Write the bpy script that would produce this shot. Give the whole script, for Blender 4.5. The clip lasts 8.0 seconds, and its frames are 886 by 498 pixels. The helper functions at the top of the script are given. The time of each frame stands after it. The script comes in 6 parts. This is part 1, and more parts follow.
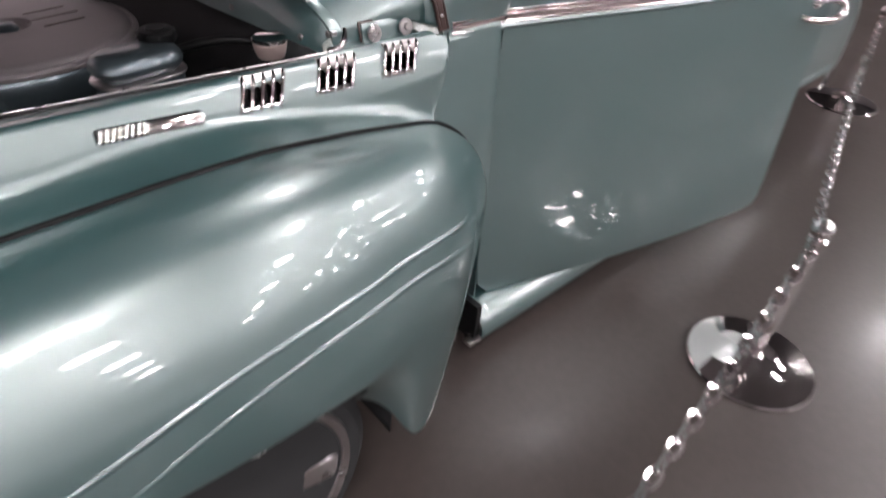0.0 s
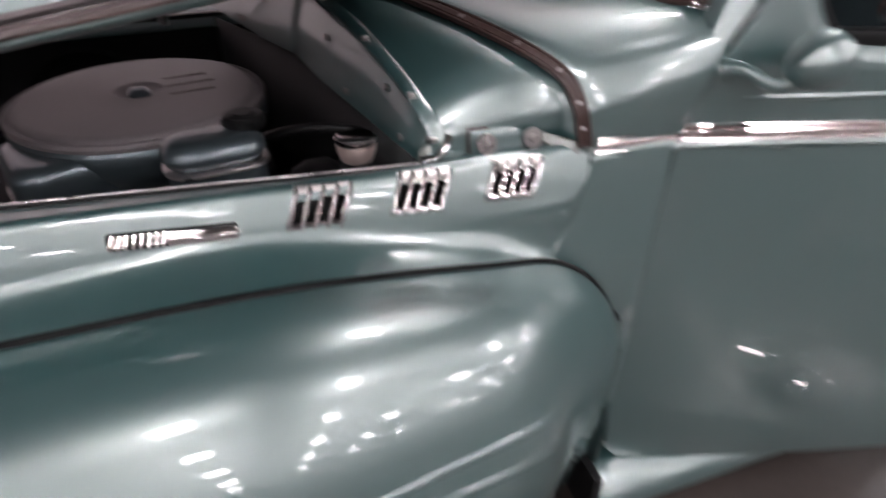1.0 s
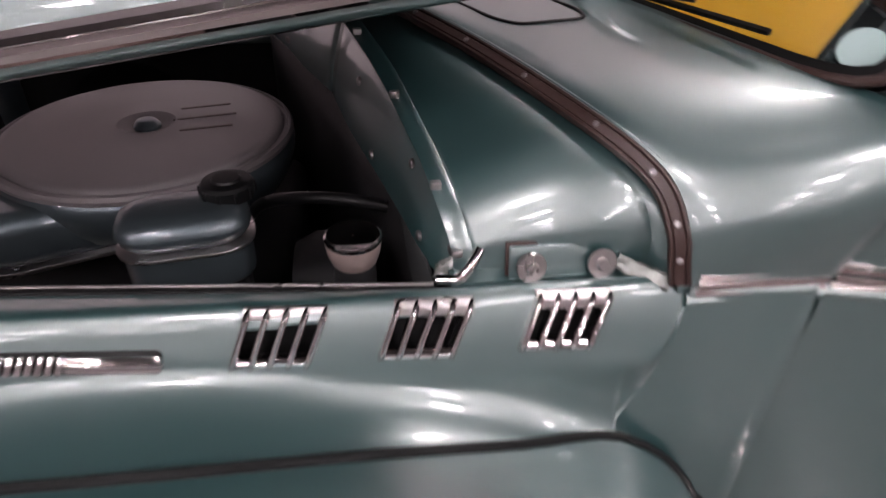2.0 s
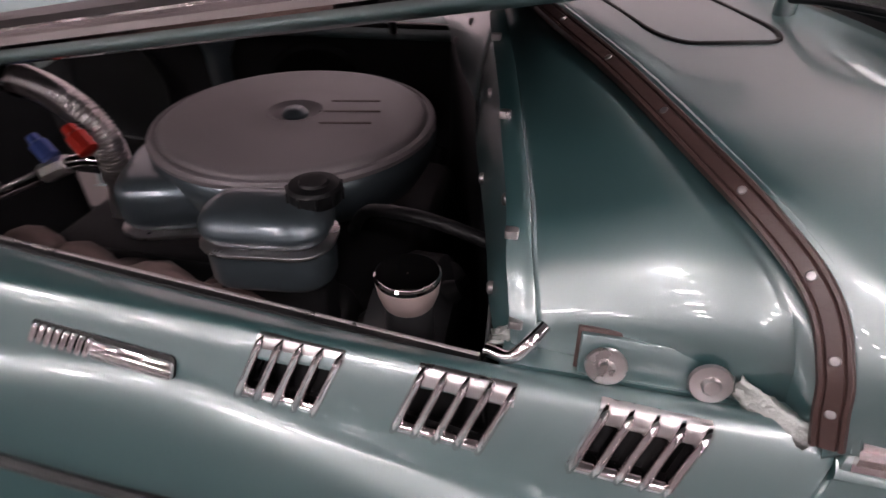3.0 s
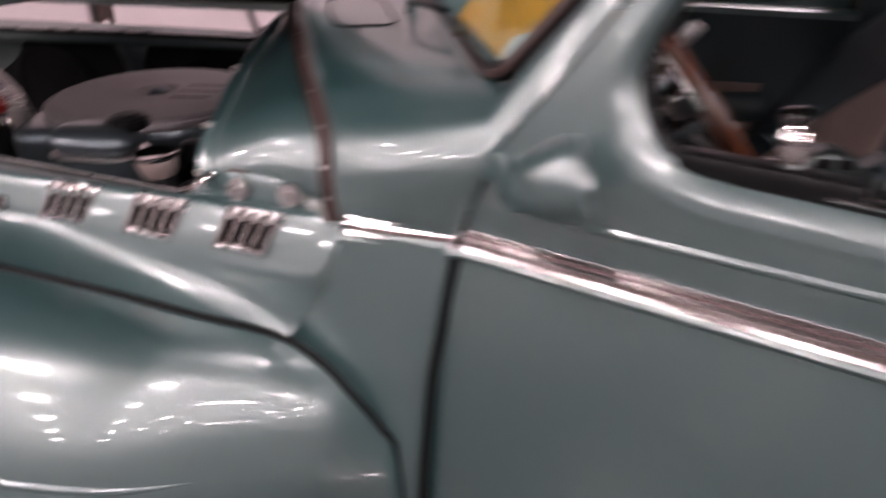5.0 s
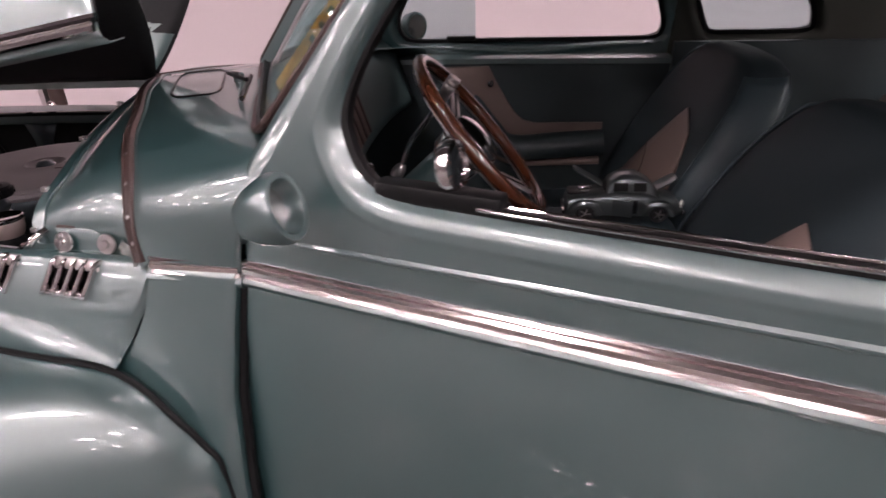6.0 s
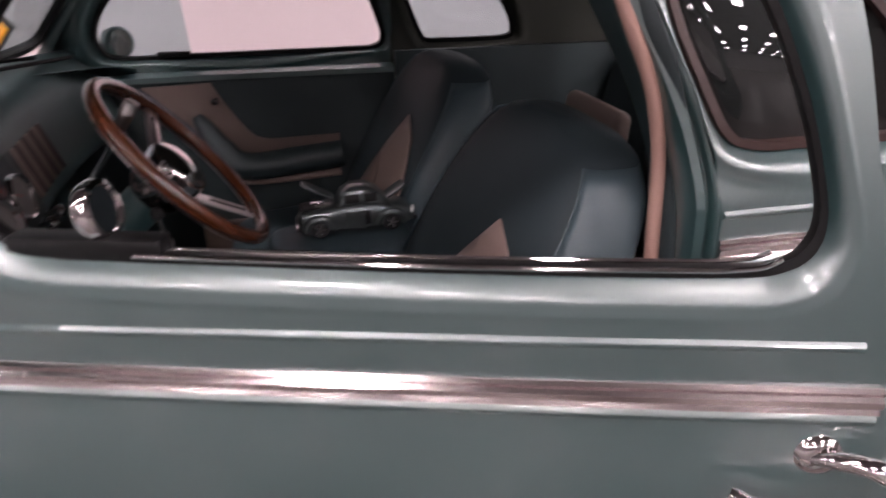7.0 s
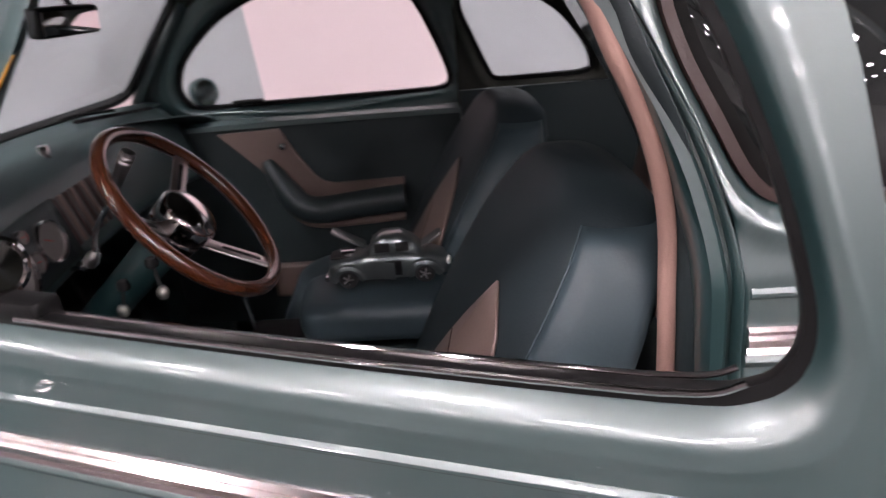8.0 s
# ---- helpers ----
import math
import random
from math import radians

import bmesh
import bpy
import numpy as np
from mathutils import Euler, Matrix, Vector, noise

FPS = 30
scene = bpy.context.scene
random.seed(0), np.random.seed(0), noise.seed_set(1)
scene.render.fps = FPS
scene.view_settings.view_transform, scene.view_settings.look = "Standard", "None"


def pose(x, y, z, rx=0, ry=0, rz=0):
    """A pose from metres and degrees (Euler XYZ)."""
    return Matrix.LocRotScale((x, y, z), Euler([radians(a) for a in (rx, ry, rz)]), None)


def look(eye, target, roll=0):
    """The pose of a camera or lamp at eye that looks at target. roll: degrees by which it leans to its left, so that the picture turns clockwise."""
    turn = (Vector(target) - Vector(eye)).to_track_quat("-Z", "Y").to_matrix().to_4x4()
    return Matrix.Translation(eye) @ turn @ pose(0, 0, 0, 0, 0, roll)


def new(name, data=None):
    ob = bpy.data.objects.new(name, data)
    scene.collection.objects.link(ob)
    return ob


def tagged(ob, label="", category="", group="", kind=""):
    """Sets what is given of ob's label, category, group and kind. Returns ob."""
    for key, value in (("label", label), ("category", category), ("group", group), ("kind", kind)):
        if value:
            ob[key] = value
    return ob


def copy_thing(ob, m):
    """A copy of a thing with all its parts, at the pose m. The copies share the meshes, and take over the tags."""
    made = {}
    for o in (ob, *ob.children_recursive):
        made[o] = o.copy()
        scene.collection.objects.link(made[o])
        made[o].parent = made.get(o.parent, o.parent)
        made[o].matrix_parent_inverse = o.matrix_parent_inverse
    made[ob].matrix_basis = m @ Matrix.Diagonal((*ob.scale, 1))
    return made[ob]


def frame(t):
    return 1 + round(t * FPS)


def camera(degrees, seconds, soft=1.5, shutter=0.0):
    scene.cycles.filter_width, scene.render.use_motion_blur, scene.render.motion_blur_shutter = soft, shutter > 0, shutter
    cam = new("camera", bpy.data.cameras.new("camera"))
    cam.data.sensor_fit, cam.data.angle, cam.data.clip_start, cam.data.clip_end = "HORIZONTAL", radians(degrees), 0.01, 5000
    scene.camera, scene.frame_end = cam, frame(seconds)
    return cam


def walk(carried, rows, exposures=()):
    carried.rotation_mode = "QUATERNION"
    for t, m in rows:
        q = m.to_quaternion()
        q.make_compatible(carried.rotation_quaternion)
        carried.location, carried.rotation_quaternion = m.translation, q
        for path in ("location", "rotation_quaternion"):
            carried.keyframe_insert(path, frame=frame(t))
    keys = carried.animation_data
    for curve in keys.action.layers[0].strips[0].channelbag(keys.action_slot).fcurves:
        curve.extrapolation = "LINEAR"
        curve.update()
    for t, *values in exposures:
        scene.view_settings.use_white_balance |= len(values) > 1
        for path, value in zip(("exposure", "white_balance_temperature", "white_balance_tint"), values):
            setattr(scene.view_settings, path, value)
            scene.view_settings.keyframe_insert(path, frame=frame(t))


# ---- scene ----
cam = camera(72.9, 8.0, shutter=0.8)
PATH = [
    (0, (-1.004, -0.894, 1.386), (0.080, 0.229, 0.136), 4.2),
    (0.5, (-0.818, -0.811, 1.364), (0.114, 0.497, 0.172), 2.0),
    (1, (-0.668, -0.710, 1.366), (-0.104, 0.829, 0.220), 1.0),
    (1.2, (-0.626, -0.658, 1.364), (-0.203, 0.928, 0.222), -0.5),
    (2.3, (-0.478, -0.386, 1.338), (-0.307, 1.243, 0.191), 3.1),
    (2.5, (-0.465, -0.363, 1.326), (-0.422, 1.295, 0.208), 3.4),
    (3, (-0.374, -0.313, 1.325), (-0.763, 1.279, 0.179), -0.2),
    (3.5, (-0.303, -0.350, 1.329), (-0.867, 1.204, 0.204), -2.3),
    (4, (-0.218, -0.471, 1.330), (-0.913, 1.056, 0.242), -2.4),
    (4.3, (-0.131, -0.578, 1.301), (-0.775, 1.019, 0.284), 1.1),
    (4.5, (-0.085, -0.605, 1.330), (-0.663, 0.957, 0.223), 2.1),
    (5, (0.112, -0.631, 1.338), (-0.271, 1.048, 0.322), 1.2),
    (5.2, (0.214, -0.661, 1.361), (-0.136, 1.059, 0.402), -0.6),
    (6.3, (0.458, -0.702, 1.362), (0.141, 1.085, 0.521), -2.9),
    (6.5, (0.491, -0.697, 1.358), (0.350, 1.115, 0.522), -2.3),
    (6.9, (0.549, -0.667, 1.361), (0.799, 1.122, 0.502), -1.9),
    (7, (0.545, -0.658, 1.364), (0.859, 1.122, 0.507), -1.3),
    (7.2, (0.572, -0.630, 1.367), (0.920, 1.148, 0.520), -1.7),
    (7.5, (0.635, -0.587, 1.373), (0.861, 1.227, 0.563), -3.1),
    (8, (0.772, -0.552, 1.336), (0.625, 1.308, 0.617), -5.2),
]
walk(cam, [(t, look(eye, target, roll)) for t, eye, target, roll in PATH], [(0.0, 0.0, 6460, 9), (0.5, -0.14, 6460, 10), (1.0, -0.34, 6460, 10), (2.5, -0.22, 6730, 19), (3.5, -0.05, 6670, 17), (4.5, -0.08, 6830, 23), (5.2, -0.26, 6880, 23), (6.5, -0.24, 6850, 23), (7.5, 0.02, 6710, 19), (8.0, 0.08, 6640, 18)])

# ---- light ----
world = bpy.data.worlds.new("hall_air")
scene.world = world
world.use_nodes = True
world.node_tree.nodes["Background"].inputs[0].default_value = (0.5, 0.48, 0.5, 1)
world.node_tree.nodes["Background"].inputs[1].default_value = 0.02
scene.view_settings.exposure = 0.0


# ---- materials ----
def mat(name, color, rough=0.5, metal=0.0, coat=0.0, coat_rough=0.03, var=0.12, scale=6.0, fine=90.0, bump=0.0, rough_var=0.1, spec=0.5):
    """A node material: base colour with two scales of variation, roughness wear and fine relief."""
    m = bpy.data.materials.new(name)
    m.use_nodes = True
    t = m.node_tree
    b = t.nodes["Principled BSDF"]
    tc = t.nodes.new("ShaderNodeTexCoord")
    n1, n2 = t.nodes.new("ShaderNodeTexNoise"), t.nodes.new("ShaderNodeTexNoise")
    n1.inputs["Scale"].default_value, n1.inputs["Detail"].default_value = scale, 5
    n2.inputs["Scale"].default_value, n2.inputs["Detail"].default_value = fine, 3
    t.links.new(tc.outputs["Object"], n1.inputs["Vector"])
    t.links.new(tc.outputs["Object"], n2.inputs["Vector"])
    mix = t.nodes.new("ShaderNodeMath")
    mix.operation = "MULTIPLY_ADD"
    mix.inputs[1].default_value = 0.5
    t.links.new(n2.outputs["Fac"], mix.inputs[0])
    half = t.nodes.new("ShaderNodeMath")
    half.operation = "MULTIPLY"
    half.inputs[1].default_value = 0.5
    t.links.new(n1.outputs["Fac"], half.inputs[0])
    t.links.new(half.outputs[0], mix.inputs[2])
    ramp = t.nodes.new("ShaderNodeMix")
    ramp.data_type = "RGBA"
    c = [min(1, v) for v in color]
    ramp.inputs[6].default_value = (*[v * (1 - var) for v in c], 1)
    ramp.inputs[7].default_value = (*[min(1, v * (1 + var)) for v in c], 1)
    t.links.new(mix.outputs[0], ramp.inputs[0])
    t.links.new(ramp.outputs[2], b.inputs["Base Color"])
    rr = t.nodes.new("ShaderNodeMapRange")
    rr.inputs[3].default_value, rr.inputs[4].default_value = max(0.02, rough * (1 - rough_var)), min(1, rough * (1 + rough_var))
    t.links.new(n1.outputs["Fac"], rr.inputs[0])
    t.links.new(rr.outputs[0], b.inputs["Roughness"])
    b.inputs["Metallic"].default_value = metal
    b.inputs["Coat Weight"].default_value, b.inputs["Coat Roughness"].default_value = coat, coat_rough
    b.inputs["Specular IOR Level"].default_value = spec
    if bump:
        bp = t.nodes.new("ShaderNodeBump")
        bp.inputs["Strength"].default_value, bp.inputs["Distance"].default_value = bump, 0.002
        t.links.new(n2.outputs["Fac"], bp.inputs["Height"])
        t.links.new(bp.outputs[0], b.inputs["Normal"])
    return m


def glow(name, color, strength):
    m = bpy.data.materials.new(name)
    m.use_nodes = True
    b = m.node_tree.nodes["Principled BSDF"]
    b.inputs["Base Color"].default_value = (0.8, 0.8, 0.8, 1)
    b.inputs["Emission Color"].default_value, b.inputs["Emission Strength"].default_value = (*color, 1), strength
    return m


def glass_mat(name, color=(1, 1, 1), rough=0.0):
    m = bpy.data.materials.new(name)
    m.use_nodes = True
    b = m.node_tree.nodes["Principled BSDF"]
    b.inputs["Base Color"].default_value = (*color, 1)
    b.inputs["Transmission Weight"].default_value, b.inputs["Roughness"].default_value, b.inputs["IOR"].default_value = 1.0, rough, 1.0
    b.inputs["Coat Weight"].default_value, b.inputs["Coat Roughness"].default_value = 1.0, 0.01
    return m




def flake_paint(name, pigment, flake, share, rough):
    """Metallic car paint: coloured pigment and silver flake under one clear coat."""
    m = mat(name, pigment, 0.5, 0.0, 1.0, 0.03, 0.05, 1.5, 900, 0.0, 0.06)
    t = m.node_tree
    base = t.nodes["Principled BSDF"]
    top = t.nodes.new("ShaderNodeBsdfPrincipled")
    top.inputs["Base Color"].default_value = (*flake, 1)
    top.inputs["Metallic"].default_value, top.inputs["Roughness"].default_value = 1.0, rough
    top.inputs["Coat Weight"].default_value, top.inputs["Coat Roughness"].default_value = 1.0, 0.03
    mix = t.nodes.new("ShaderNodeMixShader")
    n = t.nodes.new("ShaderNodeTexNoise")
    n.inputs["Scale"].default_value, n.inputs["Detail"].default_value = 1400, 1
    tc = t.nodes.new("ShaderNodeTexCoord")
    t.links.new(tc.outputs["Object"], n.inputs["Vector"])
    r = t.nodes.new("ShaderNodeMapRange")
    r.inputs[3].default_value, r.inputs[4].default_value = share - 0.04, share + 0.04
    t.links.new(n.outputs["Fac"], r.inputs[0])
    t.links.new(r.outputs[0], mix.inputs[0])
    t.links.new(base.outputs[0], mix.inputs[1])
    t.links.new(top.outputs[0], mix.inputs[2])
    t.links.new(mix.outputs[0], t.nodes["Material Output"].inputs[0])
    return m


PAINT = flake_paint("sea_green_metallic_paint", (0.024, 0.102, 0.108), (0.325, 0.350, 0.348), 0.62, 0.36)
ENGINE = mat("slate_blue_metallic_paint", (0.085, 0.108, 0.122), 0.34, 0.65, 0.8, 0.06, 0.05, 3, 700)
LID = mat("satin_grey_lid_paint", (0.17, 0.148, 0.155), 0.55, 0.1, 0.1, 0.35, 0.05, 5, 600)
CHROME = mat("chrome", (0.86, 0.80, 0.80), 0.06, 1.0, 0, 0, 0.03, 8, 200)
CAP = mat("satin_pinkish_cap", (0.78, 0.62, 0.58), 0.30, 0.75, 0.3, 0.08, 0.10, 60, 300)
# pink of the hall's reflection put into the colour; roughened to soften lamp glints
BELT = mat("pink_tinted_chrome", (0.80, 0.69, 0.69), 0.15, 1.0, 0, 0, 0.05, 10, 220)
ALU = mat("brushed_steel", (0.62, 0.58, 0.58), 0.28, 1.0, 0, 0, 0.10, 20, 300)
RUBBER = mat("black_rubber", (0.006, 0.006, 0.0065), 0.40, 0, 0, 0, 0.2, 20, 200, 0.1, 0.1, 0.24)
FOIL = mat("crumpled_foil", (0.24, 0.25, 0.24), 0.42, 1.0, 0, 0, 0.25, 40, 300, 0.4)
# duller copy of the body paint, the cabin's shade put into its colour
DASH = mat("shaded_dash_paint", (0.050, 0.088, 0.090), 0.42, 0.1, 0.25, 0.3, 0.10, 6, 240)
ZINC = mat("dull_zinc_screws", (0.30, 0.28, 0.28), 0.42, 1.0, 0, 0, 0.2, 30, 300)
BROWN = mat("brown_rubber_lacing", (0.045, 0.024, 0.021), 0.45, 0, 0, 0, 0.2, 14, 160, 0.25)
BLACK = mat("black_engine_paint", (0.012, 0.012, 0.013), 0.55, 0, 0, 0, 0.4, 7, 90, 0.15, 0.1, 0.22)
IRON = mat("dusty_cast_manifold", (0.16, 0.11, 0.10), 0.6, 0.3, 0, 0, 0.25, 9, 80, 0.4)
VINYL = mat("dark_teal_vinyl", (0.022, 0.034, 0.037), 0.5, 0, 0.15, 0.4, 0.15, 9, 260, 0.25)
BLUE_VINYL = mat("slate_blue_leather", (0.046, 0.071, 0.083), 0.48, 0, 0.10, 0.4, 0.12, 7, 260, 0.10)
CHARCOAL = mat("charcoal_leather", (0.019, 0.030, 0.035), 0.62, 0, 0.0, 0.4, 0.15, 7, 260, 0.12, 0.1, 0.35)
TAN = mat("dusky_tan_leather", (0.190, 0.134, 0.117), 0.5, 0, 0.1, 0.4, 0.10, 6, 240, 0.2)
LACE = mat("pink_tan_windlace_cloth", (0.42, 0.25, 0.21), 0.7, 0, 0, 0, 0.08, 12, 400, 0.3)
HEADLINER = mat("olive_grey_headliner", (0.062, 0.063, 0.053), 0.85, 0, 0, 0, 0.12, 5, 300, 0.3)
WOOD = mat("varnished_mahogany_rim", (0.080, 0.023, 0.010), 0.25, 0, 1.0, 0.04, 0.35, 18, 120)
DIAL = mat("pale_dial_face", (0.20, 0.185, 0.18), 0.4, 0, 0.5, 0.05, 0.08)
CARPET = mat("black_carpet", (0.015, 0.016, 0.017), 0.95, 0, 0, 0, 0.3, 9, 400, 0.5)
TYRE = mat("tyre_rubber", (0.015, 0.015, 0.016), 0.7, 0, 0, 0, 0.25, 12, 150, 0.3)
YELLOW = mat("yellow_card", (0.85, 0.34, 0.012), 0.5, 0, 0, 0, 0.05)
RED = mat("red_anodised_fitting", (0.45, 0.03, 0.02), 0.3, 0.5)
BLUE = mat("blue_anodised_fitting", (0.05, 0.08, 0.25), 0.3, 0.5)
WALL = mat("pale_pink_display_panel", (0.69, 0.58, 0.602), 0.75, 0, 0, 0, 0.03, 0.6, 30)
HALL = mat("hall_cladding", (0.20, 0.185, 0.19), 0.8, 0, 0, 0, 0.2, 0.5, 12)
CEIL = mat("dark_ceiling_deck", (0.17, 0.165, 0.17), 0.85, 0, 0, 0, 0.2, 0.5, 12)
CONCRETE = mat("polished_dark_concrete", (0.043, 0.034, 0.031), 0.34, 0, 0.15, 0.14, 0.45, 2.2, 34, 0.04, 0.30)
GREEN = mat("green_carpet_stand", (0.10, 0.22, 0.05), 0.9, 0, 0, 0, 0.2, 5, 90)
WHITE = mat("white_enamel", (0.75, 0.74, 0.73), 0.35, 0, 0.3, 0.1, 0.04)
LAMP = glow("lamp_panel", (1.0, 0.945, 0.965), 114.0)
TOY = mat("silver_green_model_paint", (0.125, 0.145, 0.147), 0.30, 0.75, 0.8, 0.05, 0.05, 30, 900)
GLASS = glass_mat("grey_tinted_glass", (0.62, 0.79, 0.79))




# ---- mesh helpers ----
class Shape:
    """Vertices and faces gathered for one mesh."""

    def __init__(self):
        self.v, self.f = [], []

    def add(self, verts, faces):
        k = len(self.v)
        self.v += [tuple(p) for p in verts]
        self.f += [tuple(i + k for i in f) for f in faces]
        return self

    def moved(self, m):
        self.v = [tuple(m @ Vector(p)) for p in self.v]
        return self


# the cabin's skew against the front of the car: it grows towards the far side
CABIN = {"on": False}


def cabin_set(x, y, z):
    v = min(1.15, max(0.0, y))
    return x - 0.062 - 0.113 * v, y, z + 0.058 * v


def part(name, shape, material, parent=None, label="", thick=0.0, smooth=True, angle=38):
    """One mesh object under a thing or under a part."""
    me = bpy.data.meshes.new(name)
    me.from_pydata([cabin_set(*p) for p in shape.v] if CABIN["on"] else shape.v, [], shape.f)
    me.validate()
    bm = bmesh.new()
    bm.from_mesh(me)
    bmesh.ops.remove_doubles(bm, verts=bm.verts, dist=1e-5)
    if not thick:
        bmesh.ops.recalc_face_normals(bm, faces=bm.faces)
    bm.to_mesh(me)
    bm.free()
    if smooth:
        me.shade_smooth()
        me.set_sharp_from_angle(angle=radians(angle))
    me.materials.append(material)
    ob = new(name, me)
    if thick:
        s = ob.modifiers.new("thickness", "SOLIDIFY")
        s.thickness, s.offset = thick, -1
    if parent:
        ob.parent = parent
    if label:
        ob["label"] = label
    return ob


def spline(pts, n):
    """n points along a smooth curve through pts, evenly spaced by knot."""
    p = [Vector(q) for q in pts]
    p = [2 * p[0] - p[1]] + p + [2 * p[-1] - p[-2]]
    out = []
    for k in range(n):
        u = k / (n - 1) * (len(p) - 3)
        i = min(int(u), len(p) - 4)
        t = u - i
        a, b, c, d = p[i:i + 4]
        out.append(0.5 * ((2 * b) + (c - a) * t + (2 * a - 5 * b + 4 * c - d) * t * t + (3 * b - a - 3 * c + d) * t ** 3))
    return out


def lerp_table(x, table):
    """Smooth value at x of a table of (x, value) rows in rising x."""
    if x <= table[0][0]:
        return table[0][1]
    for (a, u), (b, v) in zip(table, table[1:]):
        if x <= b:
            t = (x - a) / (b - a)
            return u + (v - u) * t
    return table[-1][1]


def smooth_table(table, n=160):
    """A table resampled along its spline."""
    return [tuple(p)[:2] for p in spline([(a, b, 0) for a, b in table], n)]


def grid(rows, skip=None, closed=False):
    s = Shape()
    w = len(rows[0])
    verts = [p for r in rows for p in r]
    faces = []
    for i in range(len(rows) - 1):
        for j in range(w if closed else w - 1):
            a, b = i * w + j, i * w + (j + 1) % w
            f = (a, b, b + w, a + w)
            if skip:
                c = sum((Vector(verts[q]) for q in f), Vector()) / 4
                if skip(c):
                    continue
            faces.append(f)
    return s.add(verts, faces)


def tube(path, r, seg=10, shape=None):
    """A round bar along a path; r a number or one for each point."""
    s = shape or Shape()
    path = [Vector(p) for p in path]
    rs = r if isinstance(r, (list, tuple)) else [r] * len(path)
    nrm = None
    verts = []
    for i, p in enumerate(path):
        t = (path[min(i + 1, len(path) - 1)] - path[max(i - 1, 0)]).normalized()
        if nrm is None:
            nrm = t.orthogonal().normalized()
        nrm = (nrm - t * nrm.dot(t)).normalized()
        b = t.cross(nrm)
        for k in range(seg):
            a = 2 * math.pi * k / seg
            verts.append(p + (nrm * math.cos(a) + b * math.sin(a)) * rs[i])
    faces = []
    for i in range(len(path) - 1):
        for k in range(seg):
            a, b = i * seg + k, i * seg + (k + 1) % seg
            faces.append((a, b, b + seg, a + seg))
    faces.append(tuple(range(seg))[::-1])
    faces.append(tuple(range(len(verts) - seg, len(verts))))
    return s.add(verts, faces)


def sweep(path, profile, ups, shape=None, closed_profile=True):
    """A profile of (side, up) rows carried along a path; ups: one up vector, or one for each point."""
    s = shape or Shape()
    path = [Vector(p) for p in path]
    n, w = len(path), len(profile)
    verts, faces = [], []
    for i, p in enumerate(path):
        t = (path[min(i + 1, n - 1)] - path[max(i - 1, 0)]).normalized()
        u = Vector(ups[i] if isinstance(ups, list) else ups)
        u = (u - t * u.dot(t)).normalized()
        d = t.cross(u)
        verts += [p + d * a + u * b for a, b in profile]
    for i in range(n - 1):
        for k in range(w if closed_profile else w - 1):
            a, b = i * w + k, i * w + (k + 1) % w
            faces.append((a, b, b + w, a + w))
    if closed_profile:
        faces.append(tuple(range(w))[::-1])
        faces.append(tuple(range((n - 1) * w, n * w)))
    return s.add(verts, faces)


def lathe(profile, seg=32, m=None, shape=None):
    """A turned form about z from rows of (radius, height)."""
    s = shape or Shape()
    m = m or Matrix()
    verts, faces = [], []
    for r, z in profile:
        for k in range(seg):
            a = 2 * math.pi * k / seg
            verts.append(m @ Vector((r * math.cos(a), r * math.sin(a), z)))
    for i in range(len(profile) - 1):
        for k in range(seg):
            a, b = i * seg + k, i * seg + (k + 1) % seg
            faces.append((a, b, b + seg, a + seg))
    faces.append(tuple(range(seg))[::-1])
    faces.append(tuple(range(len(verts) - seg, len(verts))))
    return s.add(verts, faces)


def rounded(w, d, r, n=5):
    """Outline of a rounded rectangle, w by d, corner radius r."""
    out = []
    for cx, cy, a0 in ((w / 2 - r, d / 2 - r, 0), (-w / 2 + r, d / 2 - r, 90), (-w / 2 + r, -d / 2 + r, 180), (w / 2 - r, -d / 2 + r, 270)):
        for k in range(n + 1):
            a = radians(a0 + 90 * k / n)
            out.append((cx + r * math.cos(a), cy + r * math.sin(a)))
    return out


def block(w, d, h, r=0.01, e=0.006, m=None, shape=None, top=1.0):
    """A rounded block standing on its base, with eased top and bottom edges; top: size of its top against its base."""
    s = shape or Shape()
    m = m or Matrix()
    o = rounded(w, d, min(r, w / 2 - 1e-4, d / 2 - 1e-4))
    n = len(o)
    verts = []
    arc = [(1 - math.cos(radians(a)), 1 - math.sin(radians(a))) for a in (0, 22, 45, 68, 90)] if e > 0.004 else [(0, 1), (0.3, 0.3), (1, 0)]
    levels = [(e * p, e * q) for p, q in arc] + [(h - e * p, e * q) for p, q in arc[::-1]]
    for z, inset in levels:
        k = 1 + (top - 1) * z / h
        for x, y in o:
            verts.append(m @ Vector((x * k * (1 - 2 * inset / w), y * k * (1 - 2 * inset / d), z)))
    faces = []
    for i in range(len(levels) - 1):
        for k in range(n):
            a, b = i * n + k, i * n + (k + 1) % n
            faces.append((a, b, b + n, a + n))
    faces.append(tuple(range(n))[::-1])
    faces.append(tuple(range(len(verts) - n, len(verts))))
    return s.add(verts, faces)


def thing(name, label, category, at=(0, 0, 0), group=""):
    ob = new(name)
    ob.location = at
    ob.empty_display_size = 0.1
    return tagged(ob, label, category, group)


def structure(name, shape, material, label, thick=0.0):
    return tagged(part(name, shape, material, None, label, thick), kind="structure")


def axis_to(direction):
    """Rotation that turns z to a direction."""
    return Vector(direction).to_track_quat("Z", "Y").to_matrix().to_4x4()


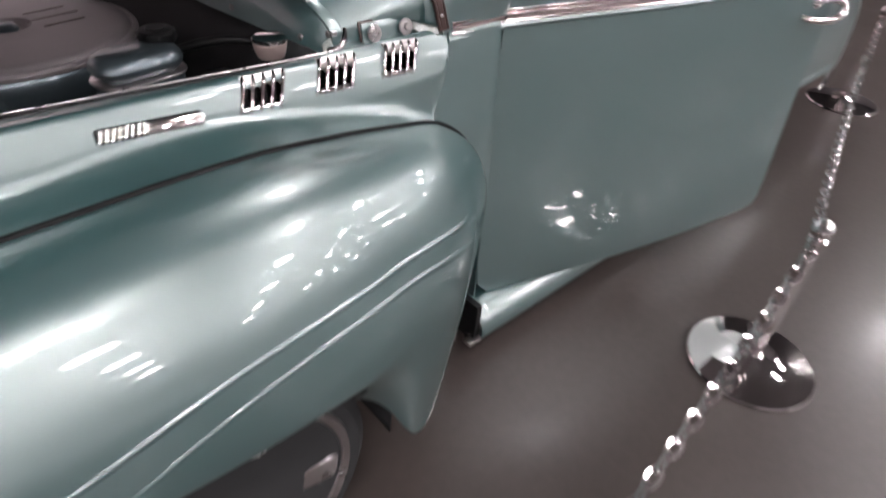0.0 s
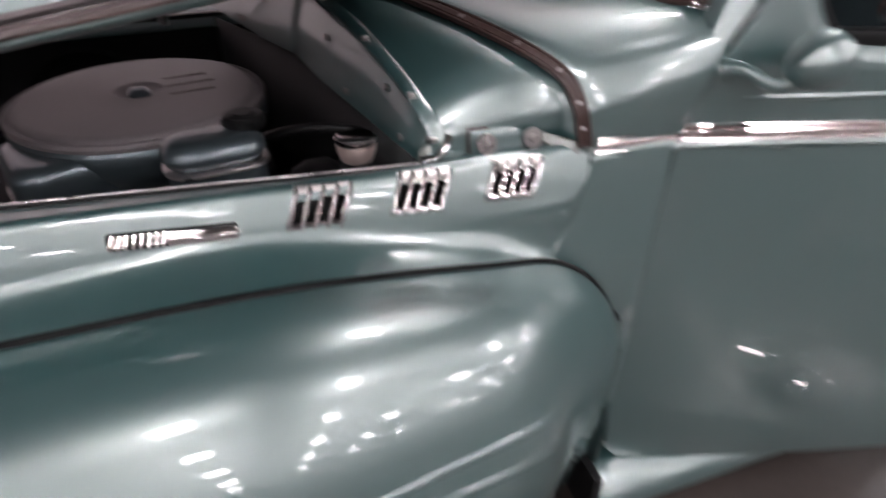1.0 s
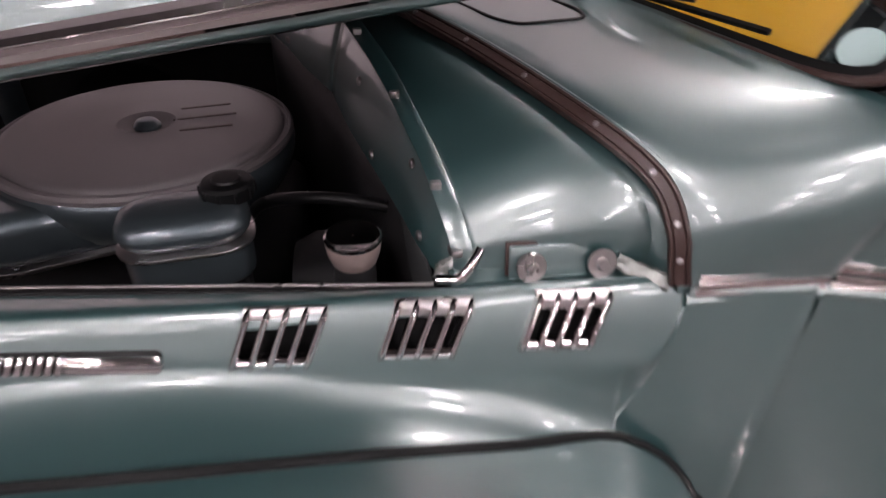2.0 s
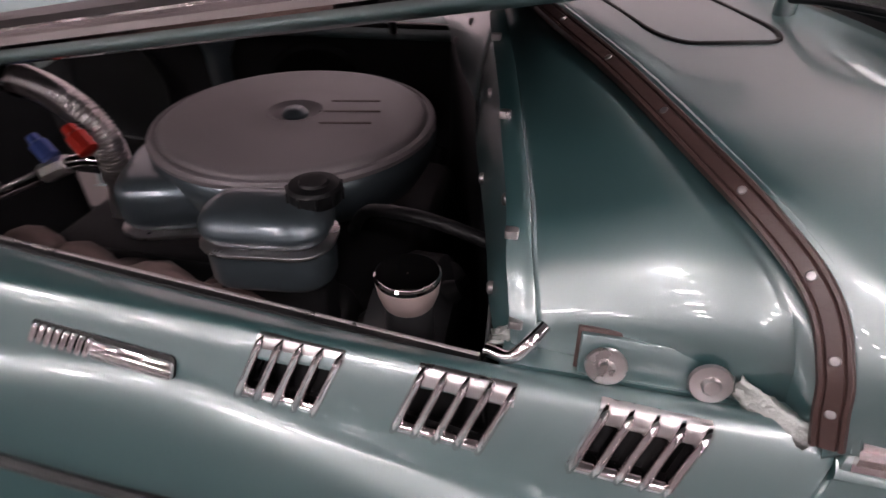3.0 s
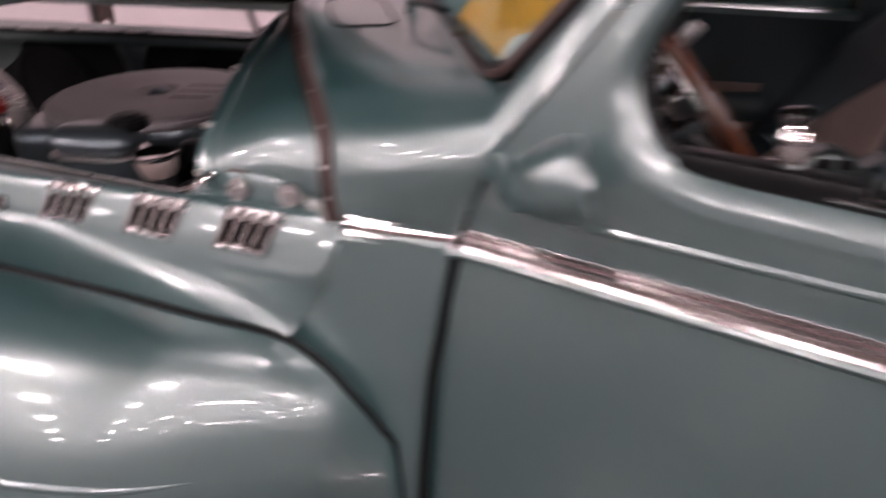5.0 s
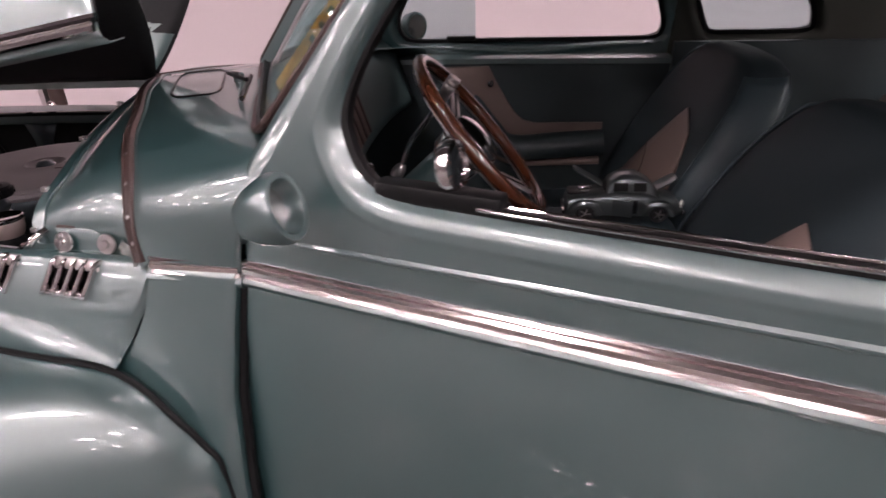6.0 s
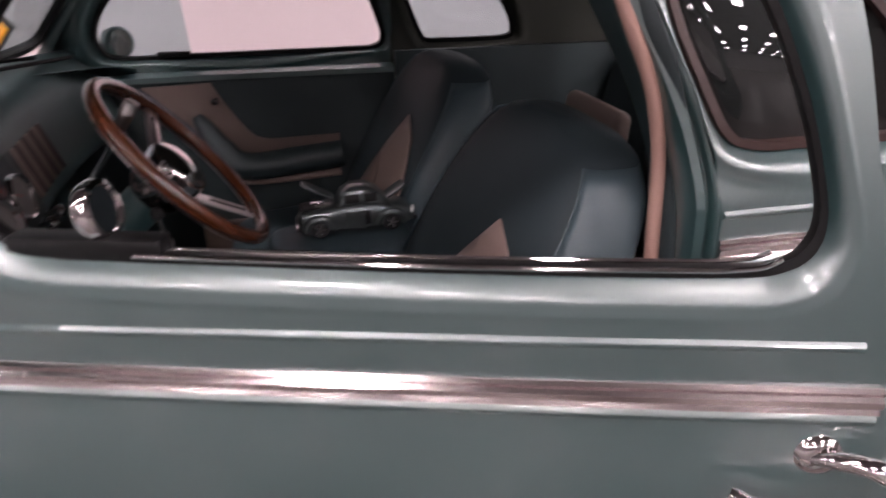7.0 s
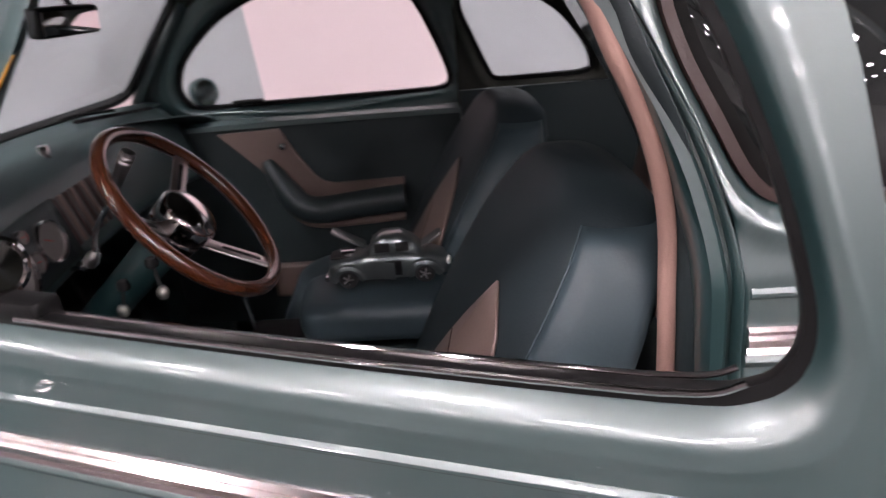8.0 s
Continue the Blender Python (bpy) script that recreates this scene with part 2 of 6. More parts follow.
# ---- hall ----
def slab(x0, x1, y0, y1, z0, z1):
    s = Shape()
    v = [(x, y, z) for z in (z0, z1) for y in (y0, y1) for x in (x0, x1)]
    return s.add(v, [(0, 2, 3, 1), (4, 5, 7, 6), (0, 1, 5, 4), (2, 6, 7, 3), (0, 4, 6, 2), (1, 3, 7, 5)])


structure("floor", slab(-26, 28, -27, 12, -0.1, 0.0), CONCRETE, "polished dark grey-brown concrete hall floor")
structure("ceiling", slab(-26, 28, -27, 12, 8.6, 8.8), CEIL, "dark corrugated exhibition hall ceiling")
structure("wall_north", slab(-26, 28, 12, 12.2, 0, 8.6), HALL, "grey clad hall wall behind the display")
structure("wall_south", slab(-26, 28, -27.2, -27, 0, 8.6), HALL, "grey clad hall wall")
structure("wall_west", slab(-26.2, -26, -27, 12, 0, 8.6), HALL, "grey clad hall wall")
structure("wall_east", slab(28, 28.2, -27, 12, 0, 8.6), HALL, "grey clad hall wall")


def display_wall(x0, x1, y, h, material, label):
    w = thing("display_panel", label, "panel", (0, 0, 0), "display panels behind the car")
    part("panel", slab(x0, x1, y, y + 0.06, 0.0, h), material, w)
    part("frame", slab(x0, x1, y + 0.01, y + 0.05, h, h + 0.03), ALU, w)
    return w


# tall pale panels that stand behind the car
display_wall(-9.0, -4.6, 4.5, 8.0, WALL, "tall pale pink display panel on the concrete floor")
display_wall(-4.3, 5.6, 4.5, 8.0, WALL, "tall pale pink display panel on the concrete floor")
display_wall(5.62, 11.0, 4.5, 8.0, WALL, "tall pale pink display panel on the concrete floor")
column = thing("column", "round brown-grey steel column between the panels", "column", (-4.45, 4.6, 0))
part("shaft", lathe([(0.10, 0), (0.10, 8.0)], 24), BROWN, column)
part("collar", lathe([(0.13, 0), (0.13, 0.03), (0.105, 0.04)], 24), ALU, column)


def ceiling_lamp(x, y):
    lamp = thing("ceiling_light", "white rectangular LED hall light under the ceiling", "light", (x, y, 8.0), "ceiling lights in rows")
    part("housing", block(1.05, 0.92, 0.09, 0.03, 0.01, pose(0, 0, 0.02)), ALU, lamp)
    part("diffuser", block(0.94, 0.80, 0.02, 0.02, 0.004), LAMP, lamp, "glowing white diffuser")
    part("hanger", tube([(0, 0, 0.10), (0, 0, 0.605)], 0.01, 6), ALU, lamp)
    return lamp


first_lamp = ceiling_lamp(-21.0, -3.4)
for iy in range(5):
    for ix in range(8):
        if ix or iy:
            copy_thing(first_lamp, pose(-21.0 + ix * 6.0, -3.4 - 4.7 * iy, 8.0))
# two more: one added to brighten the panel, one that the floor mirrors
for lx, ly in ((3.0, 3.2), (13.2, -1.0)):
    copy_thing(first_lamp, pose(lx, ly, 8.0))


# ---- chain barrier ----
def stanchion(x, y):
    p = thing("stanchion", "short chromed barrier post on a round plate base", "post", (x, y, 0), "posts of the chain barrier")
    part("base", lathe([(0.185, 0.0), (0.19, 0.006), (0.186, 0.013), (0.12, 0.020), (0.05, 0.030), (0.026, 0.045)], 48), CHROME, p)
    part("pole", lathe([(0.019, 0.03), (0.019, 0.47), (0.024, 0.475), (0.024, 0.487), (0.016, 0.49)], 24), CHROME, p)
    part("ball", lathe([(0.002, 0.486), (0.014, 0.488), (0.024, 0.50), (0.028, 0.515), (0.024, 0.532), (0.012, 0.543), (0.001, 0.546)], 24), CHROME, p)
    part("hook", tube([(0.02, 0, 0.47), (0.05, 0, 0.475), (0.06, 0, 0.455), (0.045, 0, 0.44)], 0.005, 8), BLACK, p)
    return p


POSTS = [(0.586, -0.648), (2.95, -0.035), (-2.05, -0.90), (-3.20, 3.13), (-0.30, 3.05)]
stanchion(*POSTS[0])
for px, py in POSTS[1:]:
    copy_thing(bpy.data.objects["stanchion"], pose(px, py, 0))


def link_mesh():
    path = []
    for k in range(15):
        a = 2 * math.pi * k / 14
        path.append((0.0205 * math.cos(a) + (0.010 if math.cos(a) > 0 else -0.010) * abs(math.cos(a)) ** 0.5, 0.0135 * math.sin(a), 0))
    return tube(path, 0.0042, 6)


def chain(a, b, sag):
    c = thing("barrier_chain", "silver chain hanging between two barrier posts", "chain", a, "chains of the barrier")
    a, b = Vector(a), Vector(b)
    n = int((b - a).length / 0.0425)
    pts = [a.lerp(b, k / n) - Vector((0, 0, sag * 4 * (k / n) * (1 - k / n))) for k in range(n + 1)]
    first = None
    for k in range(n):
        d = pts[k + 1] - pts[k]
        q = d.to_track_quat("X", "Z")
        m = Matrix.LocRotScale((pts[k] + pts[k + 1]) / 2 - a, q, None) @ pose(0, 0, 0, 90 * (k % 2) + 20)
        if first is None:
            first = part("link", link_mesh(), CHROME, c)
            ob = first
        else:
            ob = new("link", first.data)
            ob.parent = c
        ob.matrix_local = m
    return c


chain((0.586, -0.648, 0.455), (2.95, -0.035, 0.455), 0.10)
chain((0.586, -0.648, 0.455), (-2.05, -0.90, 0.455), 0.20)
chain((-3.20, 3.13, 0.455), (-0.30, 3.05, 0.455), 0.15)
tagged(part("green_stand", block(3.0, 2.0, 0.12, 0.05, 0.02, pose(8.0, 3.0, 0)), GREEN), "low green carpeted display stand on the floor", "stand")


# ---- the car: x runs to its tail, y to its far side, its middle at YC ----
YC = 0.555
car = thing("vintage_coupe", "sea-green metallic vintage coupe with raised hood wings and an open door", "car")


def far(shape):
    """The same form on the car's other side."""
    s = Shape()
    return s.add([(x, 2 * YC - y, z) for x, y, z in shape.v], [f[::-1] for f in shape.f])


# the bead between fender and hood side: x, y, z
BEAD_Y = smooth_table([(-2.0, 0.06), (-1.5, -0.02), (-1.0, -0.082), (-0.7, -0.105), (-0.5, -0.090), (-0.36, -0.075), (-0.25, -0.05), (-0.19, -0.05), (-0.15, -0.055), (-0.11, -0.05), (-0.08, -0.05), (-0.06, -0.05)])
BEAD_Z = smooth_table([(-2.0, 0.74), (-1.5, 0.82), (-1.0, 0.880), (-0.7, 0.900), (-0.5, 0.875), (-0.36, 0.846), (-0.25, 0.812), (-0.19, 0.778), (-0.15, 0.738), (-0.11, 0.675), (-0.08, 0.60), (-0.06, 0.22)])


def bead(x):
    return lerp_table(x, BEAD_Y), lerp_table(x, BEAD_Z)


VENT_X = (-0.612, -0.469, -0.326)
VENT_P = {"tl": (0.0, 0.012, 0.970), "bl": (-0.020, -0.010, 0.923), "tr": (0.073, 0.010, 0.968), "br": (0.051, -0.012, 0.919)}


def vent_point(i, a, b, out=0.0):
    """A point of vent i, a along it and b down it, lifted out of the panel."""
    tl, bl, tr, br = (Vector(VENT_P[k]) for k in ("tl", "bl", "tr", "br"))
    p = tl.lerp(tr, a).lerp(bl.lerp(br, a), b)
    return p + Vector((VENT_X[i], -0.004 * (i - 1), 0)) + Vector((0, -0.905, 0.425)) * out


def in_vent(c):
    for i in range(3):
        for b in (0.32, 0.37, 0.42, 0.47, 0.52, 0.57, 0.62, 0.67, 0.72, 0.77, 0.82, 0.87, 0.92, 0.95):
            p, q = vent_point(i, 0.01, b), vent_point(i, 1.0, b)
            if p.x < c.x < q.x and abs(c.z - p.z) < 0.0022 and abs(c.y - p.y) < 0.03:
                return True
    return False


def side_panel():
    """Panel between the engine bay and the fender, with the rail rolled over at its top."""
    rows = []
    xs = [-2.0 + k * 0.02 for k in range(60)] + [-0.80 + k * 0.008 for k in range(19)] + [-0.648 + k * 0.004 for k in range(110)] + [-0.212, -0.204, -0.196, -0.188, -0.180, -0.174, -0.169]
    for x in xs:
        yb, zb = bead(x)
        if x > -0.236:
            # the rear edge follows the curved seam to the cowl
            zb = lerp_table(x, [(-0.236, 0.812), (-0.200, 0.862), (-0.176, 0.912), (-0.166, 0.960)])
            yb = lerp_table(zb, [(0.80, -0.040), (0.86, -0.022), (0.90, -0.014), (0.96, 0.002)])
        inn = 0.03 * max(0, -0.55 - x) + 0.08 * max(0, -1.1 - x) ** 1.2
        y0 = 0.046 + 0.10 * max(0, -0.42 - x) + 0.06 * max(0, -1.2 - x)
        pts = [(y0, 0.930), (y0 - 0.001, 0.950), (y0 - 0.007, 0.960), ((y0 + 0.024 + inn) / 2, 0.967), (0.024 + inn, 0.973), (0.013 + inn, 0.970), (0.006 + inn, 0.962)]
        foot = 0.5 * (0.890 + zb + 0.020 + math.sqrt((zb - 0.870) ** 2 + 0.02 ** 2)) if zb < 0.93 else zb + 0.012
        for k in (0.36, 0.72, 1.0):
            z = 0.962 - (0.962 - foot) * k
            pts.append((inn + lerp_table(z, [(0.88, -0.030), (0.897, -0.022), (0.914, -0.016), (0.938, -0.006), (0.962, 0.006)]), z))
        last = pts[-1]
        drop = last[1] - zb
        pts += [(last[0] - 0.10 * (last[0] - yb), last[1] - 0.40 * drop), (last[0] - 0.35 * (last[0] - yb), last[1] - 0.75 * drop), (last[0] - 0.70 * (last[0] - yb), last[1] - 0.95 * drop), (yb, zb)]
        row = spline([(x, y, z) for y, z in pts], 72)
        rows.append(row)
    return grid(rows, in_vent)


part("hood_side", side_panel(), PAINT, car, "sea-green hood side panel", 0.003)
part("hood_side", far(side_panel()), PAINT, car, "sea-green hood side panel", 0.003)


def fender():
    """Front fender: crown, two raised speed lines, wheel opening and tail."""
    a_tab = smooth_table([(-2.0, 0.24), (-1.5, 0.30), (-1.0, 0.29), (-0.7, 0.275), (-0.5, 0.255), (-0.36, 0.225), (-0.25, 0.165), (-0.19, 0.120), (-0.15, 0.085), (-0.11, 0.050), (-0.08, 0.025), (-0.06, 0.008)])
    low_tab = smooth_table([(-2.0, 0.30), (-1.5, 0.28), (-1.30, 0.28), (-1.18, 0.38), (-1.05, 0.490), (-0.90, 0.520), (-0.78, 0.528), (-0.70, 0.515), (-0.62, 0.470), (-0.565, 0.395), (-0.520, 0.295), (-0.480, 0.220), (-0.438, 0.200), (-0.385, 0.235), (-0.32, 0.300), (-0.25, 0.360), (-0.12, 0.43), (-0.06, 0.44)])
    rows = []
    xs = [-2.0 + k * 0.03 for k in range(40)] + [-0.80 + k * 0.0125 for k in range(56)] + [-0.10, -0.09, -0.08, -0.07, -0.06]
    for x in xs:
        yb, zb = bead(x)
        a, low = lerp_table(x, a_tab), min(lerp_table(x, low_tab), zb - 0.01)
        side = max(low + 0.01, min(0.60, zb - 0.05))
        b = zb - side
        tuck = lerp_table(x, [(-0.75, 0.30), (-0.50, 0.14), (-0.30, 0.20)])
        row = [(x, yb + 0.02, zb - 0.012)]
        for k in range(110):
            f = radians(90) * k / 109
            y = yb - a * math.sin(f) ** 0.96
            z = side + b * math.cos(f) ** 0.80
            crest = 0.020 * math.sin(math.pi * min(1.0, math.degrees(f) / 62)) ** 1.3 * min(1.0, max(0.0, (-0.10 - x) / 0.25))
            row.append((x, y, z + crest))
        for k in range(1, 15):
            t = k / 14
            row.append((x, yb - a * (1 - tuck * t ** 1.3), side + (low - side) * t))
        row.append((x, yb - a * (1 - tuck) + 0.02, low + 0.004))
        rows.append(row)
    return rows


def pressed_line(rows, table):
    """A raised line along the fender's flank, at the heights of a table."""
    path, ups = [], []
    for r in rows:
        x = r[0][0]
        if x < -1.95 or x > -0.27:
            continue
        z = lerp_table(x, table)
        for p, q in zip(r[8:], r[9:]):
            if q[2] <= z <= p[2]:
                w = Vector(p).lerp(Vector(q), (p[2] - z) / max(1e-6, p[2] - q[2]))
                path.append(w)
                ups.append(Vector((0, -(p[2] - q[2]), p[1] - q[1])).normalized())
                break
    n = len(path)
    prof = [(-0.010, -0.004), (-0.005, 0.0004), (-0.0015, 0.0020), (0.0015, 0.0020), (0.005, 0.0004), (0.010, -0.004)]
    fade = [min(1.0, (n - 1 - k) / 8) for k in range(n)]
    path = [p - u * 0.003 * (1 - f) for p, u, f in zip(path, ups, fade)]
    return sweep(path, prof, ups)


LINE_A = [(-2.0, 0.46)] + [(-1.0 + 0.04 * k, 0.763 - 0.40 * (-0.37 + 0.04 * k) ** 2) for k in range(20)]
LINE_B = [(-2.0, 0.33)] + [(-1.0 + 0.04 * k, 0.728 - 0.57 * (-0.38 + 0.04 * k) ** 2) for k in range(20)]
FENDER = fender()
for tab in (LINE_A, LINE_B):
    part("pressed_line", pressed_line(FENDER, tab), PAINT, car, "raised speed line on the fender")
    part("pressed_line", far(pressed_line(FENDER, tab)), PAINT, car, "raised speed line on the fender")


part("front_fender", grid(FENDER), PAINT, car, "rounded sea-green front fender", 0.004)
part("front_fender", far(grid(FENDER)), PAINT, car, "rounded sea-green front fender", 0.004)


def fender_bead(mirror=False):
    path = [(x, bead(x)[0] - 0.001, bead(x)[1] + 0.001) for x in [-2.0 + k * 0.03 for k in range(60)] + [-0.20 + k * 0.008 for k in range(17)]]
    s = tube(path, 0.0058, 8)
    return far(s) if mirror else s


part("fender_welt", fender_bead(), RUBBER, car, "black welt between fender and hood side")
part("fender_welt", fender_bead(True), RUBBER, car, "black welt between fender and hood side")


def vent(i, mirror):
    """Chromed vent: slanted bars over dark openings, with top and bottom sills."""
    flip = far if mirror else (lambda s: s)
    rim = [(-0.0095, -0.012), (0.0095, -0.012), (0.0095, 0.001), (0.0070, 0.0032), (0.0, 0.0040), (-0.0070, 0.0032), (-0.0095, 0.001)]
    frame_ob = part("side_vent", flip(sweep([vent_point(i, a, 0.09, 0.0) for a in (-0.04, 0.0, 0.5, 1.0, 1.04)], rim, (0, -0.905, 0.425))), ALU, car, "chromed hood vent with slanted bars", angle=60)
    low = [(a * 0.58, b) for a, b in rim]
    part("lower_rim", flip(sweep([vent_point(i, a, 0.99, 0.0) for a in (-0.04, 0.0, 0.5, 1.0, 1.04)], low, (0, -0.905, 0.425))), CHROME, frame_ob, angle=60)
    for k in range(5):
        a = k / 4
        path = [vent_point(i, a, b, o) for b, o in ((-0.01, -0.008), (0.02, 0.001), (0.07, 0.0052), (0.18, 0.0060), (0.35, 0.0050), (0.65, 0.0040), (0.92, 0.0045), (1.02, 0.0030), (1.06, -0.005))]
        prof = [(-0.0036, -0.014), (0.0036, -0.014), (0.0038, 0.000), (0.0026, 0.0036), (0.0, 0.0052), (-0.0026, 0.0036), (-0.0038, 0.000)]
        part("bar", flip(sweep(path, prof, (0, -0.905, 0.425))), CHROME, frame_ob, angle=50)
    # no real duct: black box added for the bay's shade behind the slots
    box = [(-0.03, 0.02), (1.03, 0.02), (1.03, 1.03), (-0.03, 1.03)]
    v = [vent_point(i, a, b, o) for o in (-0.006, -0.034) for a, b in box]
    if not mirror:
        part("duct", flip(Shape().add(v, [(4, 5, 6, 7), (0, 1, 5, 4), (1, 2, 6, 5), (2, 3, 7, 6), (3, 0, 4, 7)])), BLACK, frame_ob, "black box added behind the bars to darken the slots", 0.001, False)


for i in range(3):
    vent(i, False)
    vent(i, True)


def badge():
    """Chromed spear emblem in a slot, ribbed at its front end."""
    a, b = Vector((-0.848, 0.0105, 0.936)), Vector((-0.690, 0.0005, 0.930))
    n = Vector((0.03, -0.90, 0.42)).normalized()
    d = (b - a).normalized()
    u = n.cross(d).normalized()
    if u.z < 0:
        u = -u
    m = Matrix.Identity(4)
    for r in range(3):
        m[r][0], m[r][1], m[r][2] = d[r], u[r], n[r]
    m.translation = (a + b) / 2 + n * 0.004
    base = part("badge", block(0.158, 0.023, 0.004, 0.006, 0.001, m @ pose(-0.004, 0.001, 0)), RUBBER, car, "chromed spear badge with a ribbed end")
    part("spear", block(0.088, 0.018, 0.006, 0.005, 0.002, m @ pose(0.031, -0.001, 0.003)), CHROME, base)
    part("spear", block(0.088, 0.004, 0.004, 0.002, 0.001, m @ pose(0.033, 0.0, 0.007)), CHROME, base)
    for k in range(8):
        part("rib", block(0.0062, 0.020, 0.007, 0.002, 0.001, m @ pose(-0.076 + k * 0.0088, 0, 0.003, 0, 0, -18)), CHROME, base)


badge()

# ---- cowl ----
# hood lacing line across the cowl, near side to middle
SEAL = [(-0.178, 0.005, 0.974), (-0.183, 0.010, 1.000), (-0.188, 0.018, 1.030), (-0.200, 0.045, 1.066), (-0.228, 0.092, 1.090), (-0.283, 0.180, 1.114), (-0.344, 0.298, 1.131), (-0.410, 0.415, 1.144), (-0.474, YC, 1.150)]
# windscreen foot and front post
SCREEN = [(-0.012, -0.004, 0.972), (0.000, -0.009, 1.020), (0.018, -0.012, 1.070), (0.040, 0.004, 1.118), (0.030, 0.045, 1.142), (-0.020, 0.125, 1.152), (-0.075, 0.260, 1.162), (-0.140, 0.400, 1.170), (-0.212, YC, 1.173)]
NS = 64


COWL_A, COWL_B = spline(SEAL, NS), spline(SCREEN, NS)


def cowl_point(t, s):
    """A point of the cowl: t from lacing to windscreen, s from the side to the middle."""
    i = min(NS - 2, int(s * (NS - 1)))
    f = s * (NS - 1) - i
    p = COWL_A[i].lerp(COWL_A[i + 1], f).lerp(COWL_B[i].lerp(COWL_B[i + 1], f), t)
    bulge = 0.014 * math.sin(math.pi * t) * math.sin(math.pi * min(1, s * 2.2))
    return p + Vector((0, -bulge * 0.6 * (1 - s), bulge * 0.8))


def cowl_top():
    a, b = COWL_A, COWL_B
    rows = []
    for k in range(17):
        t = k / 16
        row = []
        for j in range(NS):
            p = a[j].lerp(b[j], t)
            s = j / (NS - 1)
            bulge = 0.014 * math.sin(math.pi * t) * math.sin(math.pi * min(1, s * 2.2))
            # the front edge turns down into the lacing groove
            lip = -0.012 * max(0, 1 - t / 0.08)
            row.append(p + Vector((0, -bulge * 0.6 * (1 - s), bulge * 0.8 + lip)))
        rows.append(row)
    return grid(rows)


part("cowl", cowl_top(), PAINT, car, "sea-green cowl before the windscreen", 0.003)
part("cowl", far(cowl_top()), PAINT, car, "sea-green cowl before the windscreen", 0.003)


def cowl_side():
    """Body side between the hood seam and the door gap."""
    rows = []
    for k in range(61):
        z = 0.972 - 0.772 * k / 60
        x0 = lerp_table(z, [(0.2, -0.30), (0.80, -0.25), (0.815, -0.238), (0.86, -0.200), (0.91, -0.176), (0.975, -0.164)])
        x1 = lerp_table(z, [(0.2, -0.051), (0.5, -0.0575), (0.77, -0.0455), (0.86, -0.034), (0.94, -0.024), (0.975, -0.021)])
        yo = lerp_table(z, [(0.2, -0.01), (0.35, -0.045), (0.6, -0.048), (0.77, -0.035), (0.90, -0.016), (0.955, -0.004), (0.975, 0.0)])
        edge = 0.008
        row = [(x0, yo + 0.006 + edge, z), (x0 + 0.003, yo + 0.006, z)]
        row += [(x0 + 0.006 + (x1 - x0 - 0.012) * j / 10, yo + 0.006 * (1 - j / 10) - 0.004 * (j / 10), z) for j in range(11)]
        row += [(x1 - 0.002, yo - 0.002, z), (x1, yo + edge, z), (x1, yo + 0.04, z)]
        rows.append(row)
    return grid(rows)


part("cowl_side", cowl_side(), PAINT, car, "sea-green body side before the door", 0.003)
part("cowl_side", far(cowl_side()), PAINT, car, "sea-green body side before the door", 0.003)


# black strip laid in the door gap to stand for its shade
def gap_shade():
    path = []
    for k in range(30):
        z = 0.22 + 0.75 * k / 29
        x = lerp_table(z, [(0.2, -0.045), (0.5, -0.052), (0.77, -0.040), (0.86, -0.028), (0.975, -0.014)])
        y = lerp_table(z, [(0.2, -0.01), (0.35, -0.045), (0.6, -0.048), (0.77, -0.035), (0.90, -0.016), (0.955, -0.004), (0.975, 0.0)])
        path.append((x + 0.001, y + 0.014, z))
    return tube(path, 0.0085, 8)


part("door_gap_shade", gap_shade(), RUBBER, car, "black strip added for the shade in the door gap")


def lacing(mirror):
    """Brown hood lacing strip, held by small screws."""
    path = spline(SEAL, 70)
    ups = []
    for p in path:
        ups.append(Vector((-0.25, (p.y - YC) * 0.9, max(0.1, p.z - 0.90) * 2.4)).normalized())
    path = [p + u * 0.001 for p, u in zip(path, ups)]
    prof = [(-0.0112, -0.006), (0.0112, -0.006), (0.0112, 0.002), (0.0095, 0.0046), (0.0070, 0.0046), (0.0058, 0.0026), (0.0046, 0.0040), (-0.0046, 0.0040), (-0.0058, 0.0026), (-0.0070, 0.0046), (-0.0095, 0.0046), (-0.0112, 0.002)]
    s = sweep(path, prof, ups)
    strip = part("hood_lacing", far(s) if mirror else s, BROWN, car, "brown rubber hood lacing with small screws")
    for k in (9, 19, 29, 38, 46, 53, 60, 66):
        m = Matrix.Translation(path[k] + ups[k] * 0.0034) @ axis_to(ups[k])
        h = lathe([(0.0036, 0), (0.0038, 0.0008), (0.0030, 0.0018), (0.001, 0.0021)], 14, m)
        part("screw", far(h) if mirror else h, ZINC, strip, "small steel screw head")
    # green ledge lip behind the strip
    path2 = [p + Vector((0.018, 0, 0)) + u * 0.001 for p, u in zip(path, ups)]
    lip = sweep(path2, [(-0.005, -0.008), (0.005, -0.008), (0.005, 0.001), (0.002, 0.004), (-0.002, 0.004), (-0.005, 0.001)], ups)
    part("cowl_lip", far(lip) if mirror else lip, PAINT, car)


lacing(False)
lacing(True)

# the cowl carried forward under the hood to the firewall
FLANGE = [(-0.385, 0.062, 0.950), (-0.388, 0.060, 0.978), (-0.392, 0.070, 1.002), (-0.401, 0.104, 1.026), (-0.412, 0.168, 1.048), (-0.429, 0.240, 1.071), (-0.448, 0.330, 1.092), (-0.474, 0.440, 1.108), (-0.500, YC, 1.118)]


